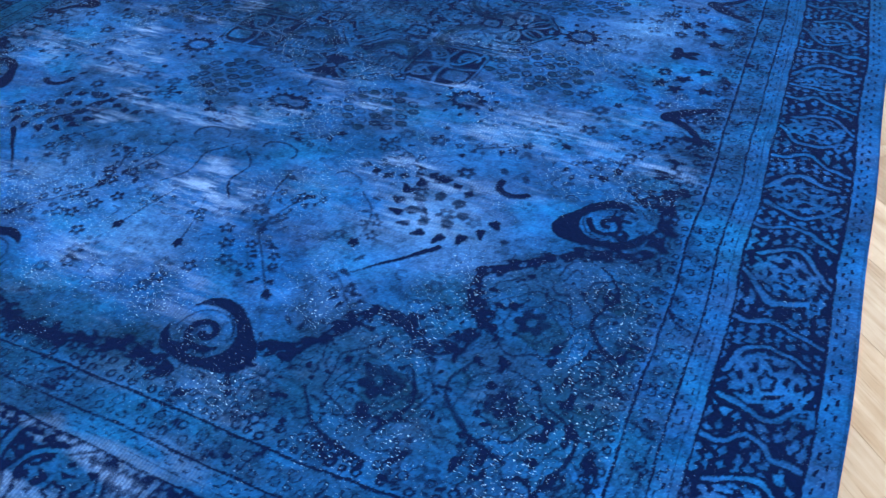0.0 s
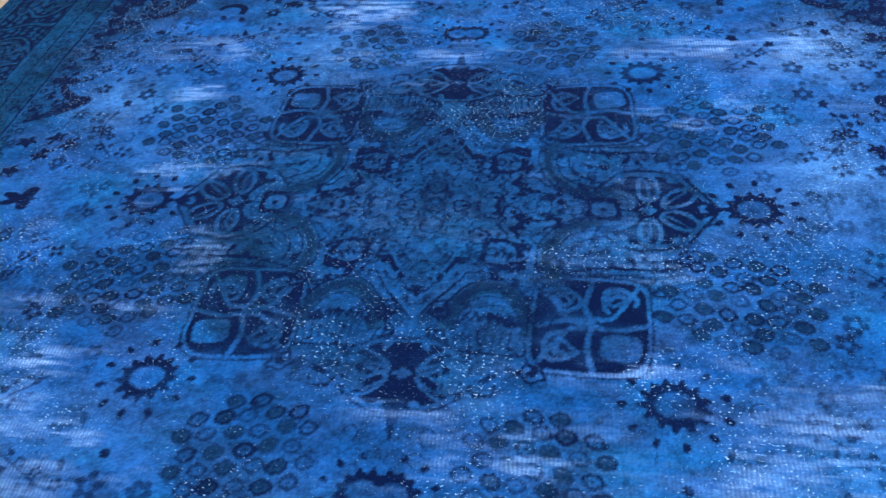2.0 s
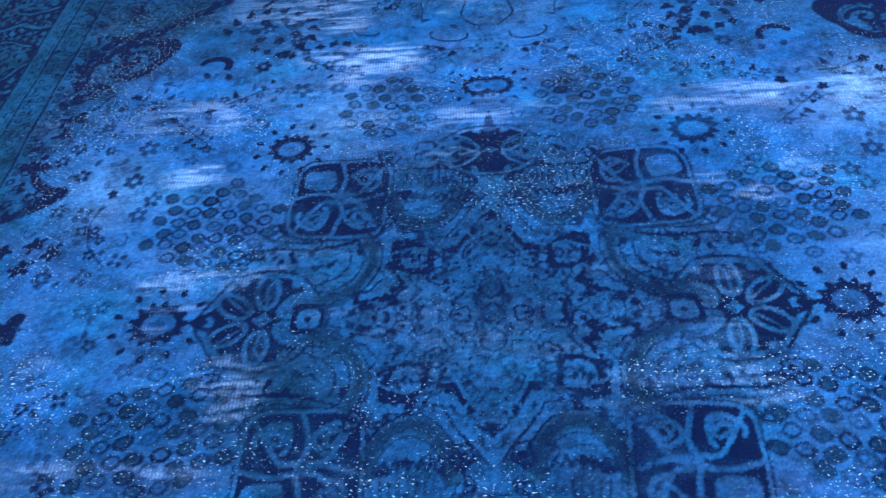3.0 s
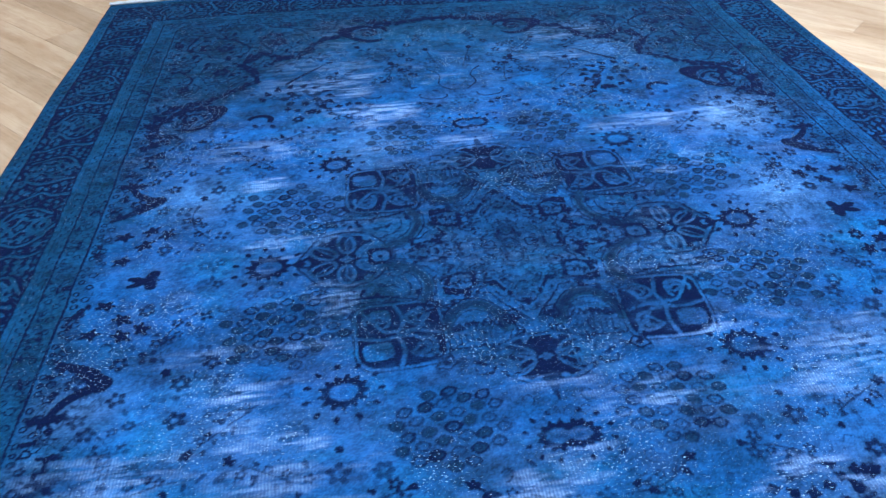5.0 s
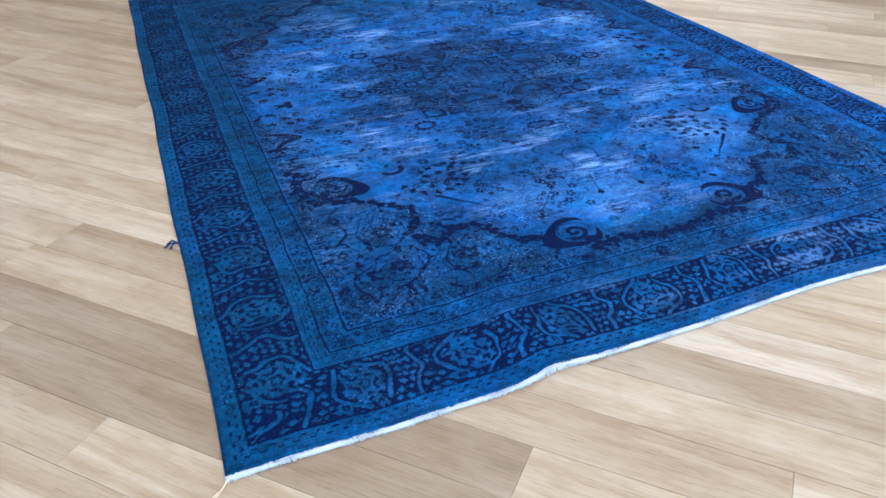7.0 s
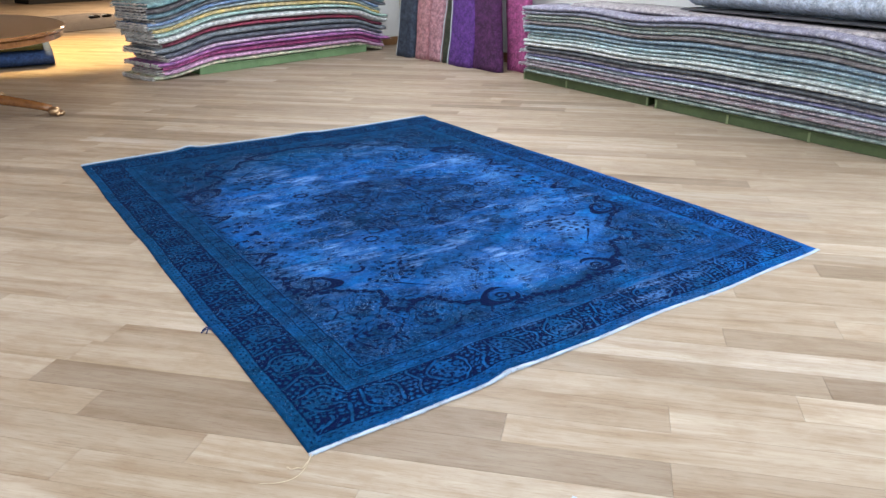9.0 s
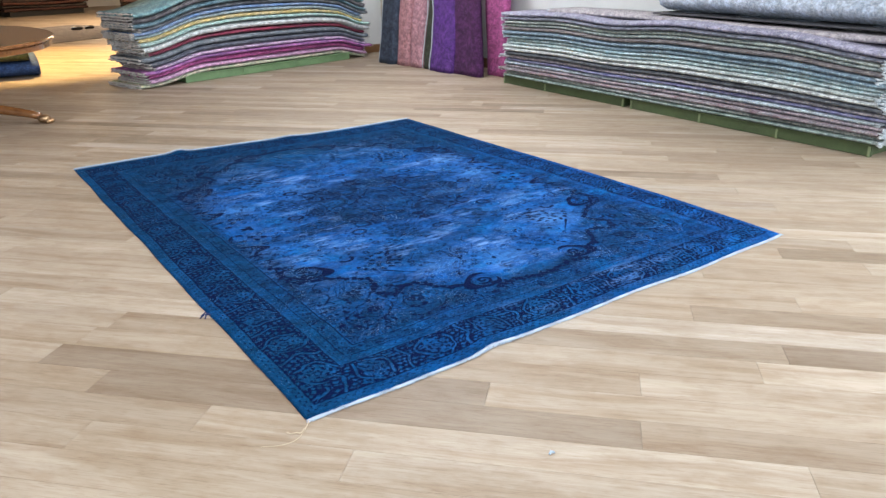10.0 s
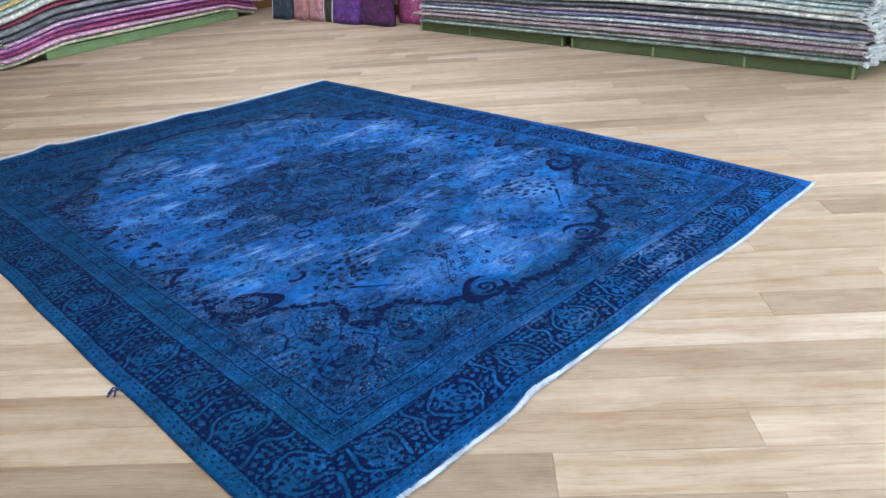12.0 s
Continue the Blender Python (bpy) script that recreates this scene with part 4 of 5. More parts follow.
tint = np.clip(tint + (0.42 * dull + 0.30 * np.exp(-((U + 0.30) / 0.45) ** 2 - ((V + 0.85) / 0.32) ** 2) * (1 - patches)) * field, 0, 0.95)
# deeper and greener towards the far end and the borders
teal = np.clip(1.0 * np.clip((V - 0.7) / 0.8, 0, 1) + (1 - field) * (0.22 + 0.8 * cloud_noise(U * 2 + 1, V * 2 + 6, 73, 3)) + 0.30 * corner + 0.35 * np.clip((-U - 0.9) / 0.5, 0, 1)
               - 0.5 * np.clip((U - 0.6) / 0.8, 0, 1) * np.clip((0.8 - V) / 0.8, 0, 1), 0, 0.95)

# knots: each takes the dye a little differently, and they clump
grain = 0.5 + 0.55 * (cloud_noise(U * 42, V * 60, 111, 3) - 0.5) + 0.60 * (cloud_noise(U * 11 + 5, V * 17 + 5, 115, 4) - 0.5) + 0.30 * (np.random.RandomState(8).rand(*U.shape) - 0.5)
grain = np.clip(0.5 + 1.15 * (grain - 0.5), 0, 1)

# lie of the carpet on the floor
edge_wave = 0.003 * np.sin(V * 4.1 + 1.0) + 0.002 * np.sin(V * 9.7)
rim = np.clip((np.abs(U) - 0.9) / 0.6, 0, 1) ** 1.3
X = U + 0.012 * V + rim * np.where(U < 0, -0.016 + 0.005 * V, np.where(V < 0, -0.093 * (V / 2) ** 2, 0.012 * V)) + rim * edge_wave
Y = np.where(V > 0, V * 2.09 / HALF_V, V * 1.975 / HALF_V)
tail = np.clip((np.abs(V) - 0.9) / 1.1, 0, 1)
Y = Y + tail * np.where(V > 0, -0.022 * U - 0.035 * np.sin(2.2 * U), 0.006 * U + 0.008 * np.sin(U * 3.3 + 2) + 0.005 * np.sin(U * 8.1) + 0.012 * np.exp(-((U + 0.70) / 0.07) ** 2) + 0.006 * np.exp(-((U + 1.0) / 0.10) ** 2))
border = np.minimum(HALF_U - np.abs(U), HALF_V - np.abs(V))
Z = 0.0075 + 0.0016 * band - 0.0016 * wear + 0.0012 * (cloud_noise(U * 3, V * 3, 79, 3) - 0.5) - 0.004 * np.clip(1 - border / 0.010, 0, 1)
Z = Z + 0.020 * np.exp(-((U + 0.70) / 0.07) ** 2 - ((V - 2.0) / 0.09) ** 2) + 0.010 * np.exp(-((U - 0.25) / 0.12) ** 2 - ((V - 2.0) / 0.10) ** 2)
Z = Z + 0.008 * np.exp(-((U + 0.66) / 0.10) ** 2 - ((V + 2.0) / 0.10) ** 2)


def carpet():
    rows, cols = U.shape
    n = rows * cols
    co = np.stack([X, Y, Z], -1).reshape(-1, 3)
    idx = np.arange(n).reshape(rows, cols)
    quads = np.stack([idx[:-1, :-1], idx[:-1, 1:], idx[1:, 1:], idx[1:, :-1]], -1).reshape(-1, 4)
    # skirt down to the floor all round
    loop = np.concatenate([idx[0, :], idx[1:, -1], idx[-1, -2::-1], idx[-2:0:-1, 0]])
    low = co[loop].copy()
    low[:, 2] = 0.001
    below = n + np.arange(len(loop))
    skirt = np.stack([loop, below, np.roll(below, -1), np.roll(loop, -1)], -1)
    co, quads = np.concatenate([co, low]), np.concatenate([quads, skirt])
    me = bpy.data.meshes.new("woven_face")
    me.vertices.add(len(co))
    me.vertices.foreach_set("co", co.astype(np.float32).ravel())
    me.loops.add(quads.size)
    me.loops.foreach_set("vertex_index", quads.astype(np.int32).ravel())
    me.polygons.add(len(quads))
    me.polygons.foreach_set("loop_start", np.arange(0, quads.size, 4, dtype=np.int32))
    me.update(calc_edges=True)
    me.polygons.foreach_set("use_smooth", np.ones(len(quads), bool))
    for name, grid in (("ink", band), ("tint", tint), ("wear", wear), ("lift", lift), ("teal", teal), ("fleck", fleck), ("grain", grain)):
        a = me.attributes.new(name, "FLOAT", "POINT")
        a.data.foreach_set("value", np.concatenate([grid.ravel(), grid.ravel()[loop]]).astype(np.float32))
    me.materials.append(blue_wool)
    me.validate()
    return me


rug = tagged(empty("area_rug"), "large overdyed blue wool carpet with worn medallion pattern on oak", "rug")
pile = new("woven_face", carpet())
pile.parent = rug


def fringe(row, outward, length):
    """Short ragged white cotton strands along one end."""
    verts, faces = [], []
    r = random.Random(3 + row)
    j = 0 if row == 0 else len(vs) - 1
    count = int((us[-1] - us[0]) / 0.0022)
    for k in range(count):
        f = k / (count - 1) * (len(us) - 1)
        i = min(int(f), len(us) - 2)
        x = X[j, i] + (X[j, i + 1] - X[j, i]) * (f - i)
        y = Y[j, i] + (Y[j, i + 1] - Y[j, i]) * (f - i)
        z = Z[j, i]
        ln = length * r.uniform(0.6, 1.25) * (0.75 + 0.5 * soft_noise(np.array(k * 0.02), np.array(row + 0.5), 83))
        dx = r.uniform(-0.006, 0.006)
        w = r.uniform(0.0012, 0.0022)
        top = z + r.uniform(0.0005, 0.0035) + 0.006 * row
        b = len(verts)
        pts = [(x, y - outward * 0.006, top), (x + dx * 0.5, y + outward * ln * 0.55, top * 0.95), (x + dx, y + outward * ln, r.uniform(0.001, 0.005))]
        for p in pts:
            verts += [(p[0] - w, p[1], max(0.0008, p[2] - 0.001)), (p[0], p[1], p[2] + 0.0012), (p[0] + w, p[1], max(0.0008, p[2] - 0.001))]
        for s in range(2):
            o = b + 3 * s
            faces += [(o, o + 1, o + 4, o + 3), (o + 1, o + 2, o + 5, o + 4)]
    return raw("fringe", verts, faces, cotton, rug, "short white cotton fringe")


v, f = tube([(X[-1, i], Y[-1, i] + 0.006, Z[-1, i] + 0.007) for i in range(0, len(us), 6)], [0.0075 + 0.002 * math.sin(i * 1.7) for i in range(0, len(us), 6)], 6)
raw("selvedge", v, f, cotton, rug, "white bound end", True)
v, f = tube([(X[0, i], Y[0, i] - 0.003, Z[0, i] + 0.001) for i in range(0, len(us), 4)], [0.0042 + 0.0016 * math.sin(i * 1.7) + 0.0012 * math.sin(i * 0.13) for i in range(0, len(us), 4)], 6)
raw("selvedge", v, f, cotton, rug, "white bound end", True)
fringe(0, -1, 0.010)
fringe(1, 1, 0.026)


def thread(points, radius, mat, label):
    v, f = tube(points, [radius] * len(points), 5)
    raw("loose_thread", v, f, mat, rug, label, True)


cx, cy = X[0, 0], Y[0, 0]
path = smooth_path([(0.01, 0.0), (-0.015, -0.025), (-0.040, -0.045), (-0.065, -0.040), (-0.085, -0.020)], 5)
thread([(cx + a, cy + c, 0.004 + 0.003 * math.sin(i)) for i, (a, c) in enumerate(path)], 0.0022, cord, "loose cream warp thread")
path = smooth_path([(0.0, -0.01), (-0.035, -0.048), (-0.080, -0.075), (-0.130, -0.070), (-0.185, -0.040)], 5)
thread([(cx + a, cy + c, 0.003) for a, c in path], 0.0014, cord, "loose cream warp thread")
k = int((-0.985 + HALF_V) / STEP)
for a, c, e in ((-0.035, 0.012, 0.012), (-0.028, -0.020, 0.006), (-0.045, -0.004, 0.004)):
    thread([(X[k, 0] + 0.004, Y[k, 0], 0.006), (X[k, 0] + a * 0.5, Y[k, 0] + c * 0.2, 0.010 + e), (X[k, 0] + a, Y[k, 0] + c, 0.004)], 0.003, navy_thread, "dark blue loose tuft")


# ---------------------------------------------------------------- folded carpets
def folded_carpet(length, depth, thick, mat, height, nose, label, group, fringe_ends, edge_mat, seed, place, step=0.06):
    """A folded carpet in a stack: height(s) is its underside along the stack, nose(s) how far its fold stands out."""
    r = random.Random(seed)
    n = max(8, int(length / step))
    verts, faces = [], []
    half = thick / 2
    prof = [(depth, 0.0), (depth * 0.5, 0.0), (half * 2.6, 0.0), (half * 1.1, half * 0.16), (half * 0.25, half * 0.56), (0.0, half), (half * 0.25, half * 1.44),
            (half * 1.1, half * 1.84), (half * 2.6, thick), (depth * 0.5, thick), (depth, thick)]
    m = len(prof)
    for i in range(n + 1):
        s = length * i / n
        h, o = height(s), nose(s)
        swell = 1.0 + 0.10 * math.sin(s * 5.1 + seed) + r.uniform(-0.03, 0.03)
        for d, z in prof:
            f = max(0.0, 1 - d / 0.25)
            verts.append((s, d + o * f, h + (half + (z - half) * (0.90 + 0.10 * swell))))
    for i in range(n):
        for k in range(m):
            a, c = i * m + k, i * m + (k + 1) % m
            faces.append((a, c, c + m, a + m))
    faces.append(tuple(range(m)))
    faces.append(tuple(n * m + k for k in reversed(range(m))))
    thing = tagged(new("folded_rug"), label, "rug", group)
    thing.matrix_world = place
    raw("woven_face", verts, faces, mat, thing, "", True)
    for at, out in fringe_ends:
        fv, ff = [], []
        s0 = 0.0 if at == 0 else length
        h, o = height(s0), nose(s0)
        for leaf in (0.22, 0.78):
            steps = 46
            base = len(fv)
            for k in range(steps + 1):
                d = 0.012 + (depth - 0.03) * k / steps
                wob = 0.006 * math.sin(k * 0.9 + seed) + r.uniform(-0.004, 0.004)
                reach = out * (0.014 + 0.030 * r.random() ** 2 + 0.010 * math.sin(k * 0.37 + seed * 2))
                z = h + thick * leaf + wob * 0.6
                e = 0.0045
                oo = o * max(0.0, 1 - d / 0.25)
                fv += [(s0 - out * 0.012, d + oo, z - e), (s0 + reach, d + oo + r.uniform(-0.004, 0.004), z - e - 0.016 * r.random()),
                       (s0 + reach * 1.05, d + oo, z + e - 0.003), (s0 - out * 0.012, d + oo, z + e)]
            for k in range(steps):
                for q in range(4):
                    a, c = base + 4 * k + q, base + 4 * k + (q + 1) % 4
                    ff.append((a, c, c + 4, a + 4))
            ff += [(base, base + 1, base + 2, base + 3), (base + 4 * steps + 3, base + 4 * steps + 2, base + 4 * steps + 1, base + 4 * steps)]
        raw("fringe", fv, ff, edge_mat, thing, "pale frayed cotton edge")
    return thing


edge_pale = plain_material("frayed_pale_edge", (0.52, 0.58, 0.62), 0.95, 120, 0.25, 0.5)
edge_dim = plain_material("frayed_grey_edge", (0.56, 0.54, 0.52), 0.95, 120, 0.35, 0.5)

# the long grey stack on green pallets: its length runs south from (3.5, 3.05), its depth towards the east wall
EAST_STACK = [  # from the pallet up: colour, second tone, thickness, words
    ((0.16, 0.21, 0.17), (0.30, 0.32, 0.30), 0.034, "grey-green"), ((0.33, 0.33, 0.31), (0.16, 0.19, 0.17), 0.036, "pale grey"),
    ((0.29, 0.25, 0.26), (0.24, 0.12, 0.15), 0.036, "taupe and faded red"), ((0.33, 0.24, 0.26), (0.22, 0.21, 0.23), 0.037, "dusty mauve"),
    ((0.42, 0.46, 0.55), (0.27, 0.30, 0.38), 0.038, "pale blue"), ((0.13, 0.12, 0.27), (0.30, 0.28, 0.37), 0.036, "indigo"),
    ((0.36, 0.31, 0.34), (0.24, 0.22, 0.26), 0.040, "mauve-grey"), ((0.085, 0.085, 0.10), (0.17, 0.17, 0.19), 0.046, "charcoal"),
    ((0.50, 0.49, 0.46), (0.33, 0.34, 0.33), 0.044, "off-white"), ((0.36, 0.38, 0.36), (0.48, 0.48, 0.46), 0.036, "light grey"),
    ((0.30, 0.40, 0.41), (0.42, 0.45, 0.44), 0.036, "pale teal"), ((0.27, 0.38, 0.42), (0.36, 0.40, 0.40), 0.036, "grey-teal"),
    ((0.19, 0.27, 0.34), (0.28, 0.33, 0.37), 0.042, "slate blue"), ((0.22, 0.28, 0.34), (0.15, 0.20, 0.26), 0.044, "blue-grey"),
    ((0.15, 0.12, 0.12), (0.27, 0.22, 0.22), 0.042, "brown-grey"), ((0.31, 0.34, 0.32), (0.20, 0.23, 0.22), 0.036, "grey-green"),
    ((0.40, 0.43, 0.39), (0.28, 0.31, 0.29), 0.036, "light sage grey"), ((0.14, 0.14, 0.17), (0.24, 0.22, 0.28), 0.036, "dark violet-grey"),
    ((0.34, 0.29, 0.39), (0.26, 0.23, 0.30), 0.060, "lavender"),
]
EAST_LEN = 4.62
east_place = pose(3.655, 3.13, 0.0, 0, 0, -90 - math.degrees(math.atan2(0.23, 4.6)))


def stack(entries, length, depth, place, base, wave, group, edge, ends, jitter, words, seed0):
    z = 0.0
    total = sum(e[2] for e in entries)
    for k, (a, c, t, tone) in enumerate(entries):
        a, c = (tuple(0.68 * q + 0.32 * sum(tint_of) / 3 for q in tint_of) if depth < 0.7 else tint_of for tint_of in (a, c))
        a, c = (tuple(min(0.85, g * q ** 1.4) for g, q in zip((2.15, 2.38, 2.42), tint_of)) for tint_of in (a, c))
        r = random.Random(seed0 + k)
        part_up = z / total
        slack = 2.4 if depth > 0.7 else 1.5
        o, ph, off, cut = r.uniform(-jitter, jitter), r.uniform(0, 6), slack * r.uniform(-0.05, 0.05), slack * r.uniform(-0.06, 0.03)
        if depth > 0.7:
            a, c = (tuple(min(0.85, 1.30 * q + 0.012) for q in tint_of) for tint_of in (a, c))

        def height(s, z=z, part_up=part_up):
            return base(s, part_up) + z + wave(s, part_up)

        def nose(s, o=o, ph=ph):
            return o + 0.008 * math.sin(s * 1.7 + ph) + 0.004 * math.sin(s * 5.3 + ph)

        m = woven("wool_" + tone.replace(" ", "_").replace("-", "_"), a, c)
        shift = place @ Matrix.Translation((off, 0, 0))
        folded_carpet(length + cut - off, depth + r.uniform(-0.04, 0.02), t * 0.885, m, lambda s, off=off, height=height: height(s + off), nose, tone + " " + words, group, ends, edge, seed0 + k, shift)
        z += t * 0.94


def east_wave(s, up):
    return up * (0.035 + 0.045 * math.sin(math.pi * min(1, s / 4.2)) + 0.022 * math.sin(s * 2.3 + 0.6) - 0.012 * math.sin(s * 4.4)) - 0.03 * up * max(0, s - 3.7) / 0.8


stack(EAST_STACK, EAST_LEN, 0.62, east_place, lambda s, up: 0.102, east_wave, "long stack of folded rugs", edge_pale, ((0, -1), (1, 1)), 0.022,
      "folded wool rug in the long stack", 100)
# two more lie across the top, set back from the front
top_z = 0.102 + sum(e[2] for e in EAST_STACK) * 0.94 + 0.042
folded_carpet(4.1, 0.48, 0.052, woven("wool_greige", (0.60, 0.54, 0.55), (0.50, 0.46, 0.49)), lambda s: top_z - 0.03 * s / 4 + 0.012 * math.sin(s * 1.3), lambda s: 0.01 * math.sin(s * 2),
              "greige folded wool rug on top of the long stack", "long stack of folded rugs", ((0, -1), (1, 1)), edge_pale, 160,
              east_place @ Matrix.Translation((0.62, 0.16, 0)))
# thin strip added to draw the dark line below the pale blue rug
folded_carpet(2.65, 0.36, 0.014, woven("wool_charcoal_edge", (0.06, 0.06, 0.07), (0.10, 0.10, 0.11)), lambda s: top_z + 0.058 - 0.004 * s + 0.006 * math.sin(s * 1.3 + 1.5), lambda s: 0.0,
              "thin charcoal strip along the bottom edge of the pale blue rug", "long stack of folded rugs", (), edge_pale, 161, east_place @ Matrix.Translation((2.08, 0.28, 0)))
folded_carpet(2.60, 0.34, 0.26, woven("wool_sky_blue", (0.55, 0.66, 0.80), (0.66, 0.74, 0.84)), lambda s: top_z + 0.072 - 0.004 * s + 0.006 * math.sin(s * 1.3 + 1.5), lambda s: 0.006 * math.sin(s * 3),
              "pale sky-blue folded rug topping the long stack", "long stack of folded rugs", ((1, 1),), edge_pale, 162, east_place @ Matrix.Translation((2.12, 0.30, 0)))


def pallet(name_label, length, depth, height, mat, post_mat, posts, place, group):
    """A low painted platform: hollow, with a lipped front board, battens and end boards."""
    thing = tagged(new("pallet"), name_label, "pallet", group)
    thing.matrix_world = place
    part("front_board", box(0.0, 0.0, 0.004, length, 0.024, height - 0.014, 0.003), mat, thing)
    part("back_board", box(0.0, depth - 0.024, 0.004, length, depth, height - 0.014, 0.003), mat, thing)
    part("deck", box(-0.008, -0.010, height - 0.014, length + 0.008, depth, height, 0.004), mat, thing)
    for s in (0.026, length - 0.050):
        part("end_board", box(s, 0.026, 0.004, s + 0.024, depth - 0.026, height - 0.016, 0.003), mat, thing)
    for s in posts:
        part("batten", box(s - 0.011, -0.009, 0.0, s + 0.011, 0.0, height - 0.016, 0.003), post_mat, thing, "pale worn batten")
    return thing


pallet("moss-green painted wooden pallet under the long stack", 2.02, 0.60, 0.100, green_paint, green_post, (0.012, 0.78, 2.005), east_place @ Matrix.Translation((0.0, 0.03, 0)), "green pallets")
pallet("moss-green painted wooden pallet under the long stack", 2.46, 0.60, 0.100, green_paint, green_post, (0.012, 0.86, 1.66, 2.445), east_place @ Matrix.Translation((2.12, 0.02, 0)), "green pallets")
# paper price tag that hangs at the end of the stack
tag = tagged(part("price_tag", box(-0.012, -0.022, -0.03, -0.009, 0.022, 0.03, 0.001), plain_material("cream_card", (0.62, 0.58, 0.48), 0.8)), "cream paper tag hanging from the long stack", "tag")
tag.matrix_world = pose(3.98, -1.55, 0.120, 0, 0, -80)

# the colourful stack: length runs along its pallet from the hall side to the corner
HALL_STACK = [
    ((0.42, 0.36, 0.30), (0.26, 0.33, 0.22), 0.051, "pale pink and green"), ((0.46, 0.26, 0.36), (0.32, 0.20, 0.28), 0.053, "dusty pink"),
    ((0.40, 0.12, 0.25), (0.30, 0.11, 0.21), 0.068, "magenta"),
    ((0.20, 0.11, 0.22), (0.40, 0.17, 0.33), 0.047, "plum"), ((0.42, 0.30, 0.44), (0.24, 0.20, 0.28), 0.047, "lilac"),
    ((0.085, 0.085, 0.11), (0.15, 0.15, 0.17), 0.063, "charcoal"), ((0.13, 0.14, 0.16), (0.22, 0.22, 0.23), 0.076, "dark grey"),
    ((0.24, 0.05, 0.09), (0.14, 0.06, 0.08), 0.051, "wine red"),
    ((0.48, 0.54, 0.56), (0.38, 0.46, 0.48), 0.094, "pale ice blue"),
    ((0.26, 0.36, 0.33), (0.36, 0.40, 0.38), 0.043, "sage"),
    ((0.46, 0.32, 0.14), (0.36, 0.30, 0.22), 0.049, "ochre"), ((0.30, 0.33, 0.34), (0.20, 0.24, 0.26), 0.047, "grey"),
    ((0.14, 0.20, 0.33), (0.24, 0.27, 0.35), 0.044, "denim blue"), 
    ((0.10, 0.10, 0.11), (0.18, 0.18, 0.19), 0.053, "black-grey"), 
    ((0.09, 0.14, 0.17), (0.20, 0.25, 0.27), 0.055, "dark teal"), 
    ((0.10, 0.09, 0.10), (0.20, 0.18, 0.18), 0.080, "black"), ((0.14, 0.22, 0.24), (0.24, 0.30, 0.30), 0.074, "petrol"),
]
hall_turn = math.degrees(math.atan2(0.686, 2.815))
hall_place = pose(0.13, 5.71, 0, 0, 0, hall_turn)
HALL_LEN = 3.76


def hall_base(s, up):
    """Carpets hang over both ends of the short pallet."""
    left, right = min(1.0, max(0.0, s / 0.85)), min(1.0, max(0.0, (HALL_LEN - s) / 0.62))
    ease = lambda q: q * q * (3 - 2 * q)
    return 0.004 + 0.112 * ease(left) * ease(right) + up * 0.13 * (ease(min(1, s / 1.6)) * ease(min(1, (HALL_LEN - s) / 1.2)) - 0.5)


stack(HALL_STACK, HALL_LEN, 0.80, hall_place, hall_base, lambda s, up: up * 0.05 * (1 + math.sin(s * 1.1 - 0.2)), "colourful stack of folded rugs", edge_dim, ((0, -1), (1, 1)), 0.045,
      "folded wool rug, sagging over the colourful stack", 300)
pallet("sage-green painted wooden pallet under the colourful stack", 2.88, 0.80, 0.108, green_pale, green_pale, (0.9, 1.9), hall_place @ Matrix.Translation((0.50, 0.02, 0)), "green pallets")


# ---------------------------------------------------------------- carpets standing folded against the wall
def standing_carpet(x, y, width, thick, lean, tall, mat, label, roll, seed, edge_side):
    """A carpet folded into a tall pad; its foot at (x, y), its top against the east wall."""
    r = random.Random(seed)
    thing = tagged(new("standing_rug"), label, "rug", "rugs leaning on the wall")
    n, verts, faces = 22, [], []
    loop = []
    for k in range(20):
        a = 2 * math.pi * k / 20
        ca, sa = math.cos(a), math.sin(a)
        loop.append((math.copysign(abs(ca) ** 0.55, ca) * thick / 2, math.copysign(abs(sa) ** 0.45, sa) * width / 2))
    for i in range(n + 1):
        z = tall * i / n
        q = i / n
        sx, sy = lean * q + 0.012 * math.sin(q * 7 + seed), roll * q + 0.012 * math.sin(q * 5 + seed * 2)
        g = 1 + 0.05 * math.sin(q * 11 + seed)
        for k, (a, c) in enumerate(loop):
            fold = 0.012 * math.sin(c / width * 9 + seed)
            verts.append((a * g + sx + fold, c + sy + r.uniform(-0.003, 0.003), z))
    m = len(loop)
    for i in range(n):
        for k in range(m):
            faces.append((i * m + k, i * m + (k + 1) % m, (i + 1) * m + (k + 1) % m, (i + 1) * m + k))
    faces.append(tuple(reversed(range(m))))
    faces.append(tuple(n * m + k for k in range(m)))
    thing.matrix_world = pose(x, y, 0.002, 0, 0, 0)
    raw("woven_face", verts, faces, mat, thing, "", True)
    pts = [(lean * q - thick * 0.43 + 0.012 * math.sin(q * 7 + seed), roll * q + edge_side * width * 0.47 + 0.012 * math.sin(q * 5 + seed * 2) + 0.006 * math.sin(q * 23), 0.004 + tall * q) for q in np.linspace(0, 1, 24)]
    v, f = tube(pts, [0.007] * len(pts), 5)
    raw("bound_edge", v, f, edge_pale if edge_side else mat, thing, "pale bound edge", True)


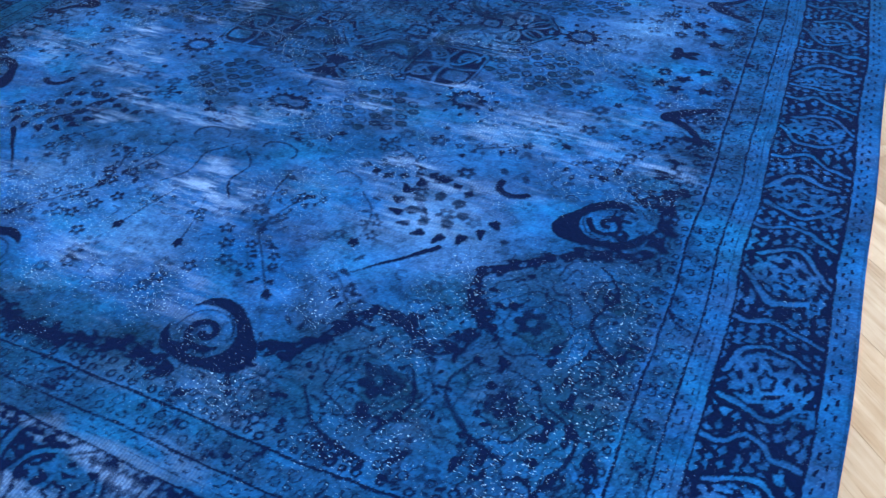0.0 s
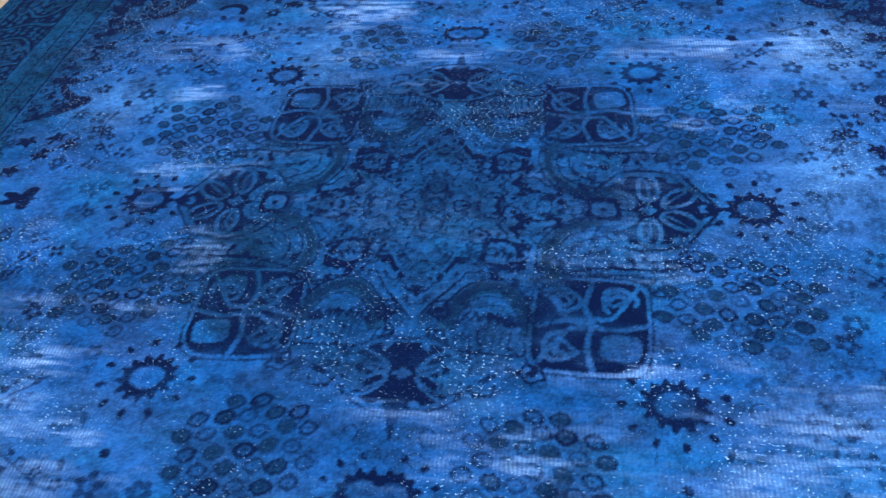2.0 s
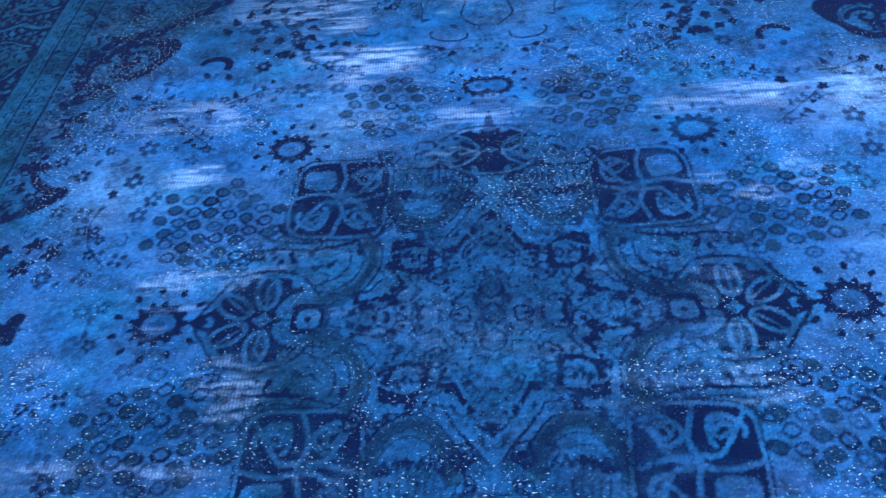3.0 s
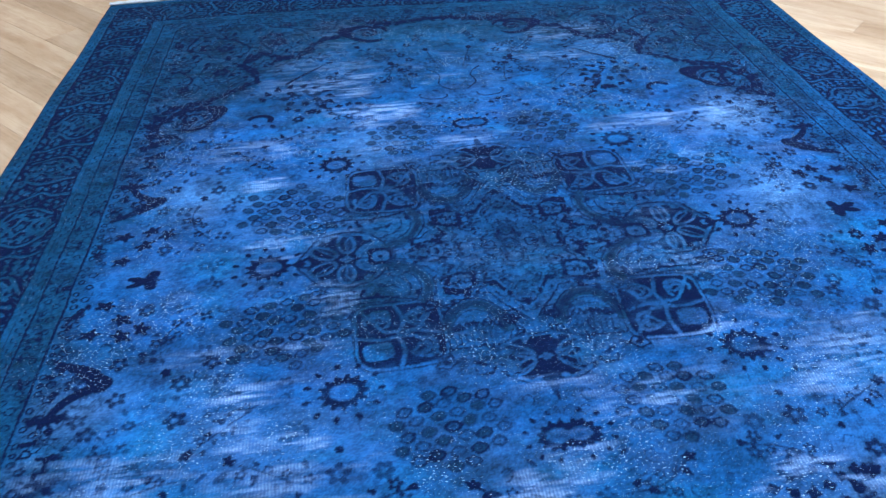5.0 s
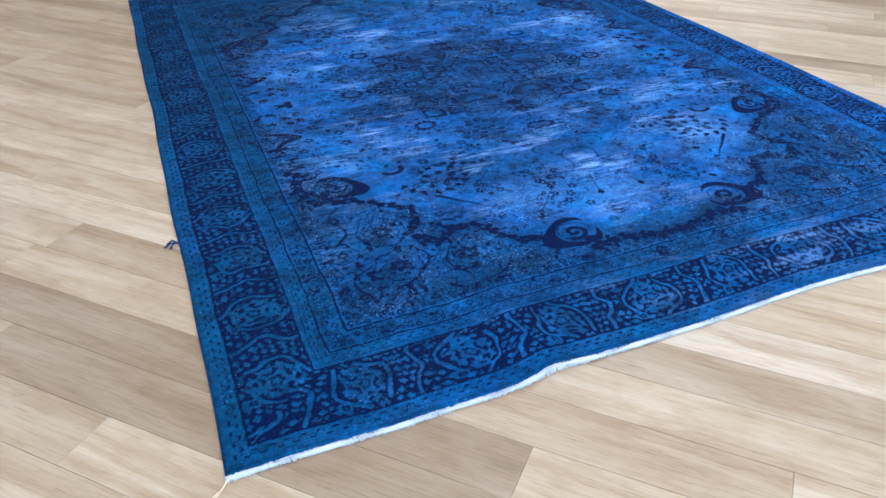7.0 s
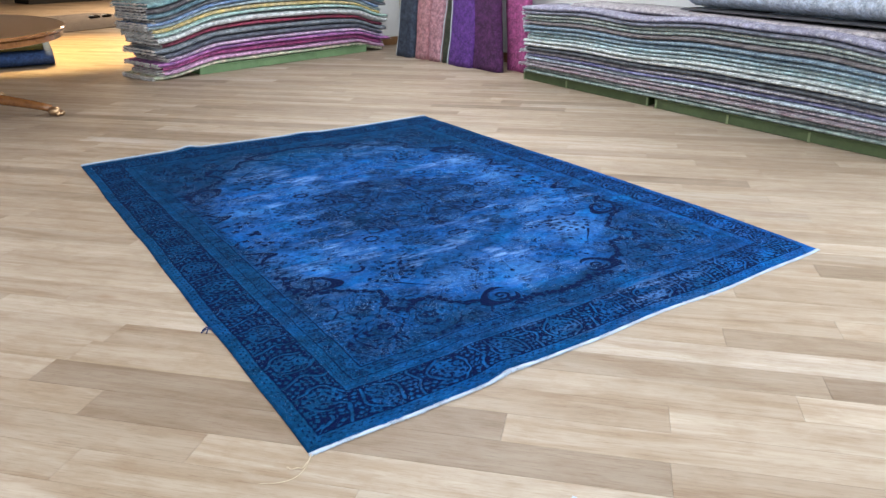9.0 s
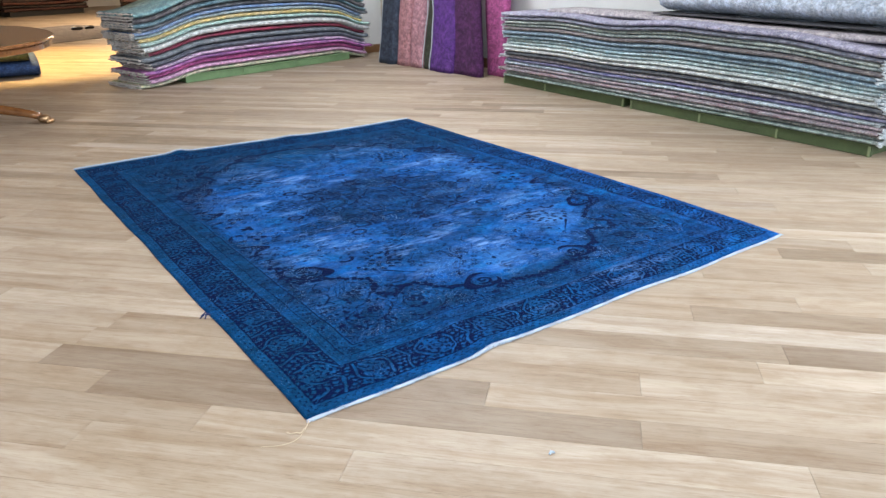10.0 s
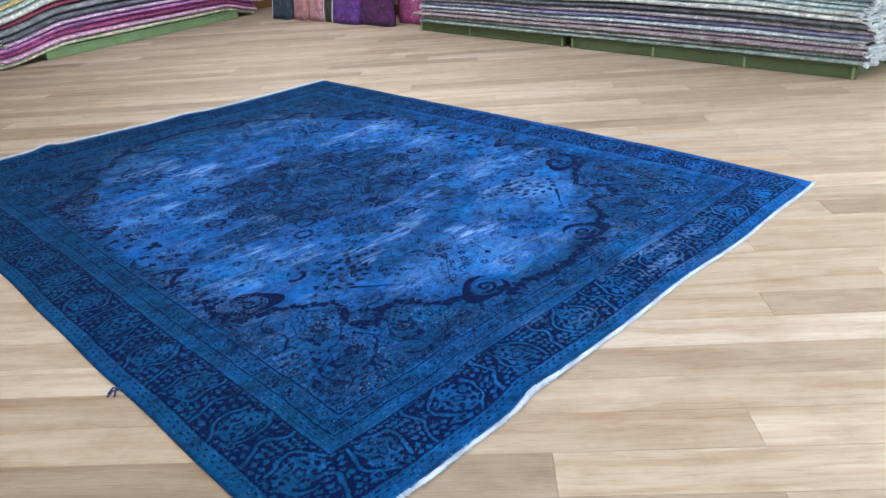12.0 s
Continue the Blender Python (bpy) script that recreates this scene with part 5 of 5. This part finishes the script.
STANDING = [
    (3.62, 5.70, 0.40, 0.16, 0.24, 0.02, ((0.022, 0.034, 0.062), (0.07, 0.09, 0.13)), "slate navy", 1),
    (3.68, 5.36, 0.27, 0.17, 0.22, 0.02, ((0.52, 0.26, 0.28), (0.40, 0.19, 0.21)), "faded rose pink", 0),
    (3.72, 5.06, 0.29, 0.17, 0.20, 0.03, ((0.56, 0.29, 0.33), (0.43, 0.21, 0.26)), "dusty pink", 0),
    (3.74, 4.80, 0.20, 0.12, 0.16, 0.02, ((0.030, 0.036, 0.020), (0.06, 0.065, 0.04)), "dark olive", 1),
    (3.68, 4.44, 0.50, 0.10, 0.24, 0.14, ((0.085, 0.022, 0.20), (0.14, 0.05, 0.28)), "violet", 1),
    (3.92, 4.18, 0.26, 0.08, 0.14, 0.05, ((0.12, 0.13, 0.20), (0.19, 0.20, 0.27)), "grey-blue", 0),
    (3.74, 3.92, 0.58, 0.10, 0.22, 0.36, ((0.048, 0.008, 0.060), (0.10, 0.02, 0.11)), "deep aubergine", 1),
    (4.02, 3.62, 0.44, 0.12, 0.10, 0.16, ((0.44, 0.10, 0.28), (0.32, 0.06, 0.20)), "magenta pink", 0),
]
for k, (x, y, w, t, lean, roll, (a, c), tone, side) in enumerate(STANDING):
    standing_carpet(x, y, w, t, lean, 1.55, woven("wool_" + tone.replace(" ", "_").replace("-", "_"), a, c), tone + " folded rug standing upright against the white wall", roll, k + 1, side)


# ---------------------------------------------------------------- the table and what lies beyond
def pedestal_table():
    t = tagged(empty("pedestal_table", (-1.88, 5.25, 0.0)), "large oval polished mahogany pedestal table with gilded claw feet", "table")
    ra, rb = 0.92, 1.62
    for name, z0, z1, grow in (("tabletop", 0.770, 0.805, 1.0), ("apron", 0.705, 0.769, 0.965)):
        verts, faces = [], []
        n = 72
        prof = [(0.97, z0), (1.0, z0 + 0.008), (1.0, z1 - 0.010), (0.985, z1)]
        for q, z in prof:
            for k in range(n):
                a = 2 * math.pi * k / n
                verts.append((ra * grow * q * math.cos(a), rb * grow * q * math.sin(a), z))
        for i in range(len(prof) - 1):
            for k in range(n):
                faces.append((i * n + k, i * n + (k + 1) % n, (i + 1) * n + (k + 1) % n, (i + 1) * n + k))
        faces.append(tuple(reversed(range(n))))
        faces.append(tuple(3 * n + k for k in range(n)))
        raw(name, verts, faces, table_wood, t, "")
    for cy in (-0.42,):
        prof = [(0.16, 0.10), (0.17, 0.16), (0.11, 0.20), (0.08, 0.30), (0.12, 0.42), (0.10, 0.52), (0.15, 0.63), (0.20, 0.705)]
        verts, faces = [], []
        for q, z in prof:
            for k in range(24):
                a = 2 * math.pi * k / 24
                verts.append((q * math.cos(a), cy + q * math.sin(a), z))
        for i in range(len(prof) - 1):
            for k in range(24):
                faces.append((i * 24 + k, i * 24 + (k + 1) % 24, (i + 1) * 24 + (k + 1) % 24, (i + 1) * 24 + k))
        faces += [tuple(reversed(range(24))), tuple(7 * 24 + k for k in range(24))]
        raw("pedestal", verts, faces, table_wood, t, "", True)
        for k in range(3):
            a = -math.pi / 4 + k * 2 * math.pi / 3
            dx, dy = math.cos(a), math.sin(a)
            pts = [(0.10, 0.150), (0.26, 0.135), (0.46, 0.112), (0.64, 0.090), (0.75, 0.070)]
            v, f = tube([(dx * p, cy + dy * p, z) for p, z in pts], [0.055, 0.052, 0.046, 0.040, 0.034], 10)
            leg = raw("leg", v, f, table_wood, t, "", True)
            bm = bmesh.new()
            bmesh.ops.create_icosphere(bm, subdivisions=2, radius=1.0)
            for q in bm.verts:
                q.co = Vector((dx * 0.79 + (q.co.x * 0.062), cy + dy * 0.79 + q.co.y * 0.062, 0.046 + q.co.z * 0.044))
            for toe in (-0.5, 0.0, 0.5):
                got = bmesh.ops.create_icosphere(bm, subdivisions=1, radius=1.0)
                b = a + toe
                for q in got["verts"]:
                    q.co = Vector((dx * 0.79 + math.cos(b) * 0.066 + q.co.x * 0.030, cy + dy * 0.79 + math.sin(b) * 0.066 + q.co.y * 0.030, 0.026 + q.co.z * 0.026))
            part("claw_foot", bm, bronze, leg, "worn gilded lion claw foot", True)
    return t


pedestal_table()

UNDER = [((0.030, 0.075, 0.22), (0.05, 0.11, 0.28), 0.21, "deep blue", 0.08), ((0.12, 0.115, 0.022), (0.19, 0.17, 0.05), 0.15, "olive green", -0.03), ((0.07, 0.085, 0.15), (0.11, 0.13, 0.20), 0.13, "slate blue", 0.0)]
z = 0.002
for k, (a, c, t, tone, extra) in enumerate(UNDER):
    folded_carpet(2.2 + extra, 1.3, t, woven("wool_thick_" + tone.replace(" ", "_"), a, c), lambda s, z=z: z, lambda s: 0.02 * math.sin(s * 3), "thick folded " + tone + " rug in a pile behind the table",
                  "pile behind the table", (), edge_dim, 400 + k, pose(-3.02, 8.15, 0, 0, 0, -6))
    z += t

# the grey flat carpet in the hall, with a pair of black slippers
runner_mat = woven("wool_flat_grey", (0.27, 0.24, 0.22), (0.15, 0.13, 0.13), 0.8)
flat = part("flat_rug", box(-1.9, -1.9, 0.0, 1.9, 1.9, 0.012, 0.003), runner_mat)
tagged(flat, "worn grey patterned rug lying flat on the hall floor", "rug").matrix_world = pose(0.55, 14.95, 0.001, 0, 0, 23)


def slipper():
    thing = tagged(new("slipper"), "black slipper with pale lining on the grey rug", "slipper", "slippers")
    bm = bmesh.new()
    bmesh.ops.create_uvsphere(bm, u_segments=16, v_segments=8, radius=1.0)
    for v in bm.verts:
        v.co = Vector((v.co.x * 0.15, v.co.y * (0.050 + 0.008 * v.co.x), max(-0.03, v.co.z * (0.052 if v.co.x > 0 else 0.034)) + 0.03))
    part("upper", bm, black_felt, thing, "", True)
    part("insole", box(-0.14, -0.035, 0.060, -0.03, 0.035, 0.068, 0.003), cotton, thing, "pale lining")
    return thing


one = slipper()
one.matrix_world = pose(1.27, 15.62, 0.013, 0, 0, 20)
copy_thing(one, pose(1.57, 15.75, 0.013, 0, 0, 35))

FAR = [((0.10, 0.035, 0.025), (0.05, 0.03, 0.025)), ((0.06, 0.045, 0.04), (0.12, 0.09, 0.07)), ((0.16, 0.05, 0.03), (0.09, 0.05, 0.035)), ((0.05, 0.04, 0.035), (0.13, 0.07, 0.05)), ((0.13, 0.09, 0.06), (0.06, 0.04, 0.03)),
       ((0.09, 0.03, 0.03), (0.16, 0.11, 0.08))]
for px, py, turn, length in ((0.6, 21.9, 14, 2.5), (3.6, 20.6, -10, 2.8)):
    place = pose(px, py, 0, 0, 0, turn)
    pallet("dark wooden pallet under red-brown rugs", length - 0.3, 1.1, 0.14, black_felt, black_felt, (), place @ Matrix.Translation((0.15, 0.05, 0)), "hall pallets")
    z = 0.142
    for k in range(10):
        a, c = FAR[(k + int(px)) % len(FAR)]
        folded_carpet(length, 1.2, 0.085, woven("wool_red_brown", a, c), lambda s, z=z, k=k: z + 0.02 * math.sin(s * 2 + k) * (k > 0), lambda s, k=k: 0.05 * math.sin(k * 2.1) + 0.02 * math.sin(s * 3 + k),
                      "red-brown patterned folded rug in a far hall pile", "hall piles", (), edge_dim, 500 + k, place, 0.12)
        z += 0.09

# a small scrap of white lint on the planks
lint = raw("lint", *tube([(0, 0, 0.004), (0.012, 0.004, 0.006), (0.02, -0.004, 0.004)], [0.004, 0.005, 0.003], 5), cotton)
tagged(lint, "small scrap of white lint on the oak floor", "lint").location = (-1.02, -2.62, 0.001)


# ---------------------------------------------------------------- oak planks
floor = tagged(part("floor", box(WEST, SOUTH, -0.04, 9.0, NORTH, -0.012), joint_dark), "wide sand-coloured oak plank floor", "floor", kind="structure")
PW, GAP, PT = 0.160, 0.0003, 0.011
turn_m = Matrix.Rotation(radians(PLANK_TURN), 4, "Z")
LENGTHS = (0.95, 1.35, 1.80, 2.20)
ROW0 = -0.126


def plank_shape(length):
    """Corners of one plank with a fine chamfer, centred on its top."""
    a, c, e = length / 2 - GAP, PW / 2 - GAP, 0.0010
    v = [(-a, -c, -PT), (a, -c, -PT), (a, c, -PT), (-a, c, -PT), (-a, -c, -e), (a, -c, -e), (a, c, -e), (-a, c, -e),
         (-a + e, -c + e, 0), (a - e, -c + e, 0), (a - e, c - e, 0), (-a + e, c - e, 0)]
    f = [(8, 9, 10, 11)] + [(k, (k + 1) % 4, 4 + (k + 1) % 4, 4 + k) for k in range(4)] + [(4 + k, 4 + (k + 1) % 4, 8 + (k + 1) % 4, 8 + k) for k in range(4)]
    return v, f


plank_meshes = {}


def plank_mesh(length):
    key = round(length, 2)
    if key not in plank_meshes:
        me = bpy.data.meshes.new("plank")
        v, f = plank_shape(length)
        me.from_pydata(v, [], f)
        me.materials.append(oak)
        plank_meshes[key] = me
    return plank_meshes[key]


# where boards butt together, along the rows beside the carpet, and the tone of the board that begins there
BUTTS = {-4: (-2.29, 2.688), -5: (1.884,), -7: (2.259,), -8: (1.785,), -9: (-1.152,), -10: (2.105,), -11: (1.981,), -13: (0.987,), -14: (-0.485, 1.523), -15: (0.025, 2.019), -16: (0.609,)}
TONES = {(-14, -0.485): 0.03, (-14, 1.523): 0.12, (-10, 2.105): 0.0, (-11, 1.981): 0.80, (-15, 0.025): 0.82, (-15, 2.019): 0.55, (-9, -1.152): 0.45, (-13, 0.987): 0.42, (-16, 0.609): 0.85}
rng = random.Random(34)
far_v, far_f, pieces = [], [], 0
for row in range(-165, 210):
    q = ROW0 + row * PW
    ends = list(BUTTS.get(row, (rng.uniform(-1, 1),)))
    while ends[-1] < 26:
        ends.append(ends[-1] + rng.choice(LENGTHS))
    while ends[0] > -26:
        ends.insert(0, ends[0] - rng.choice(LENGTHS))
    for p, e in zip(ends, ends[1:]):
        length = e - p
        tone = TONES.get((row, p), rng.random())
        mid = turn_m @ Vector((p + length / 2, q, 0))
        if not (WEST - 0.6 < mid.x < 9.4 and SOUTH - 0.6 < mid.y < NORTH + 0.4):
            continue
        near = -3.6 < mid.x < 3.5 and -4.2 < mid.y < 4.6
        under = abs(mid.x) < 0.8 and abs(mid.y) < 1.3
        if near and not under and pieces < 300:
            ob = new("plank", plank_mesh(length))
            ob.parent = floor
            ob.matrix_world = Matrix.Translation(mid) @ turn_m
            ob.color = (tone, 0.5, 0.5, 1)
            pieces += 1
        else:
            v, f = plank_shape(length)
            b = len(far_v)
            m = Matrix.Translation(mid) @ turn_m
            far_v += [m @ Vector(k) for k in v]
            far_f += [tuple(b + k for k in face) for face in f]
tagged(raw("plank_rest", far_v, far_f, oak_far, floor), kind="stuff")
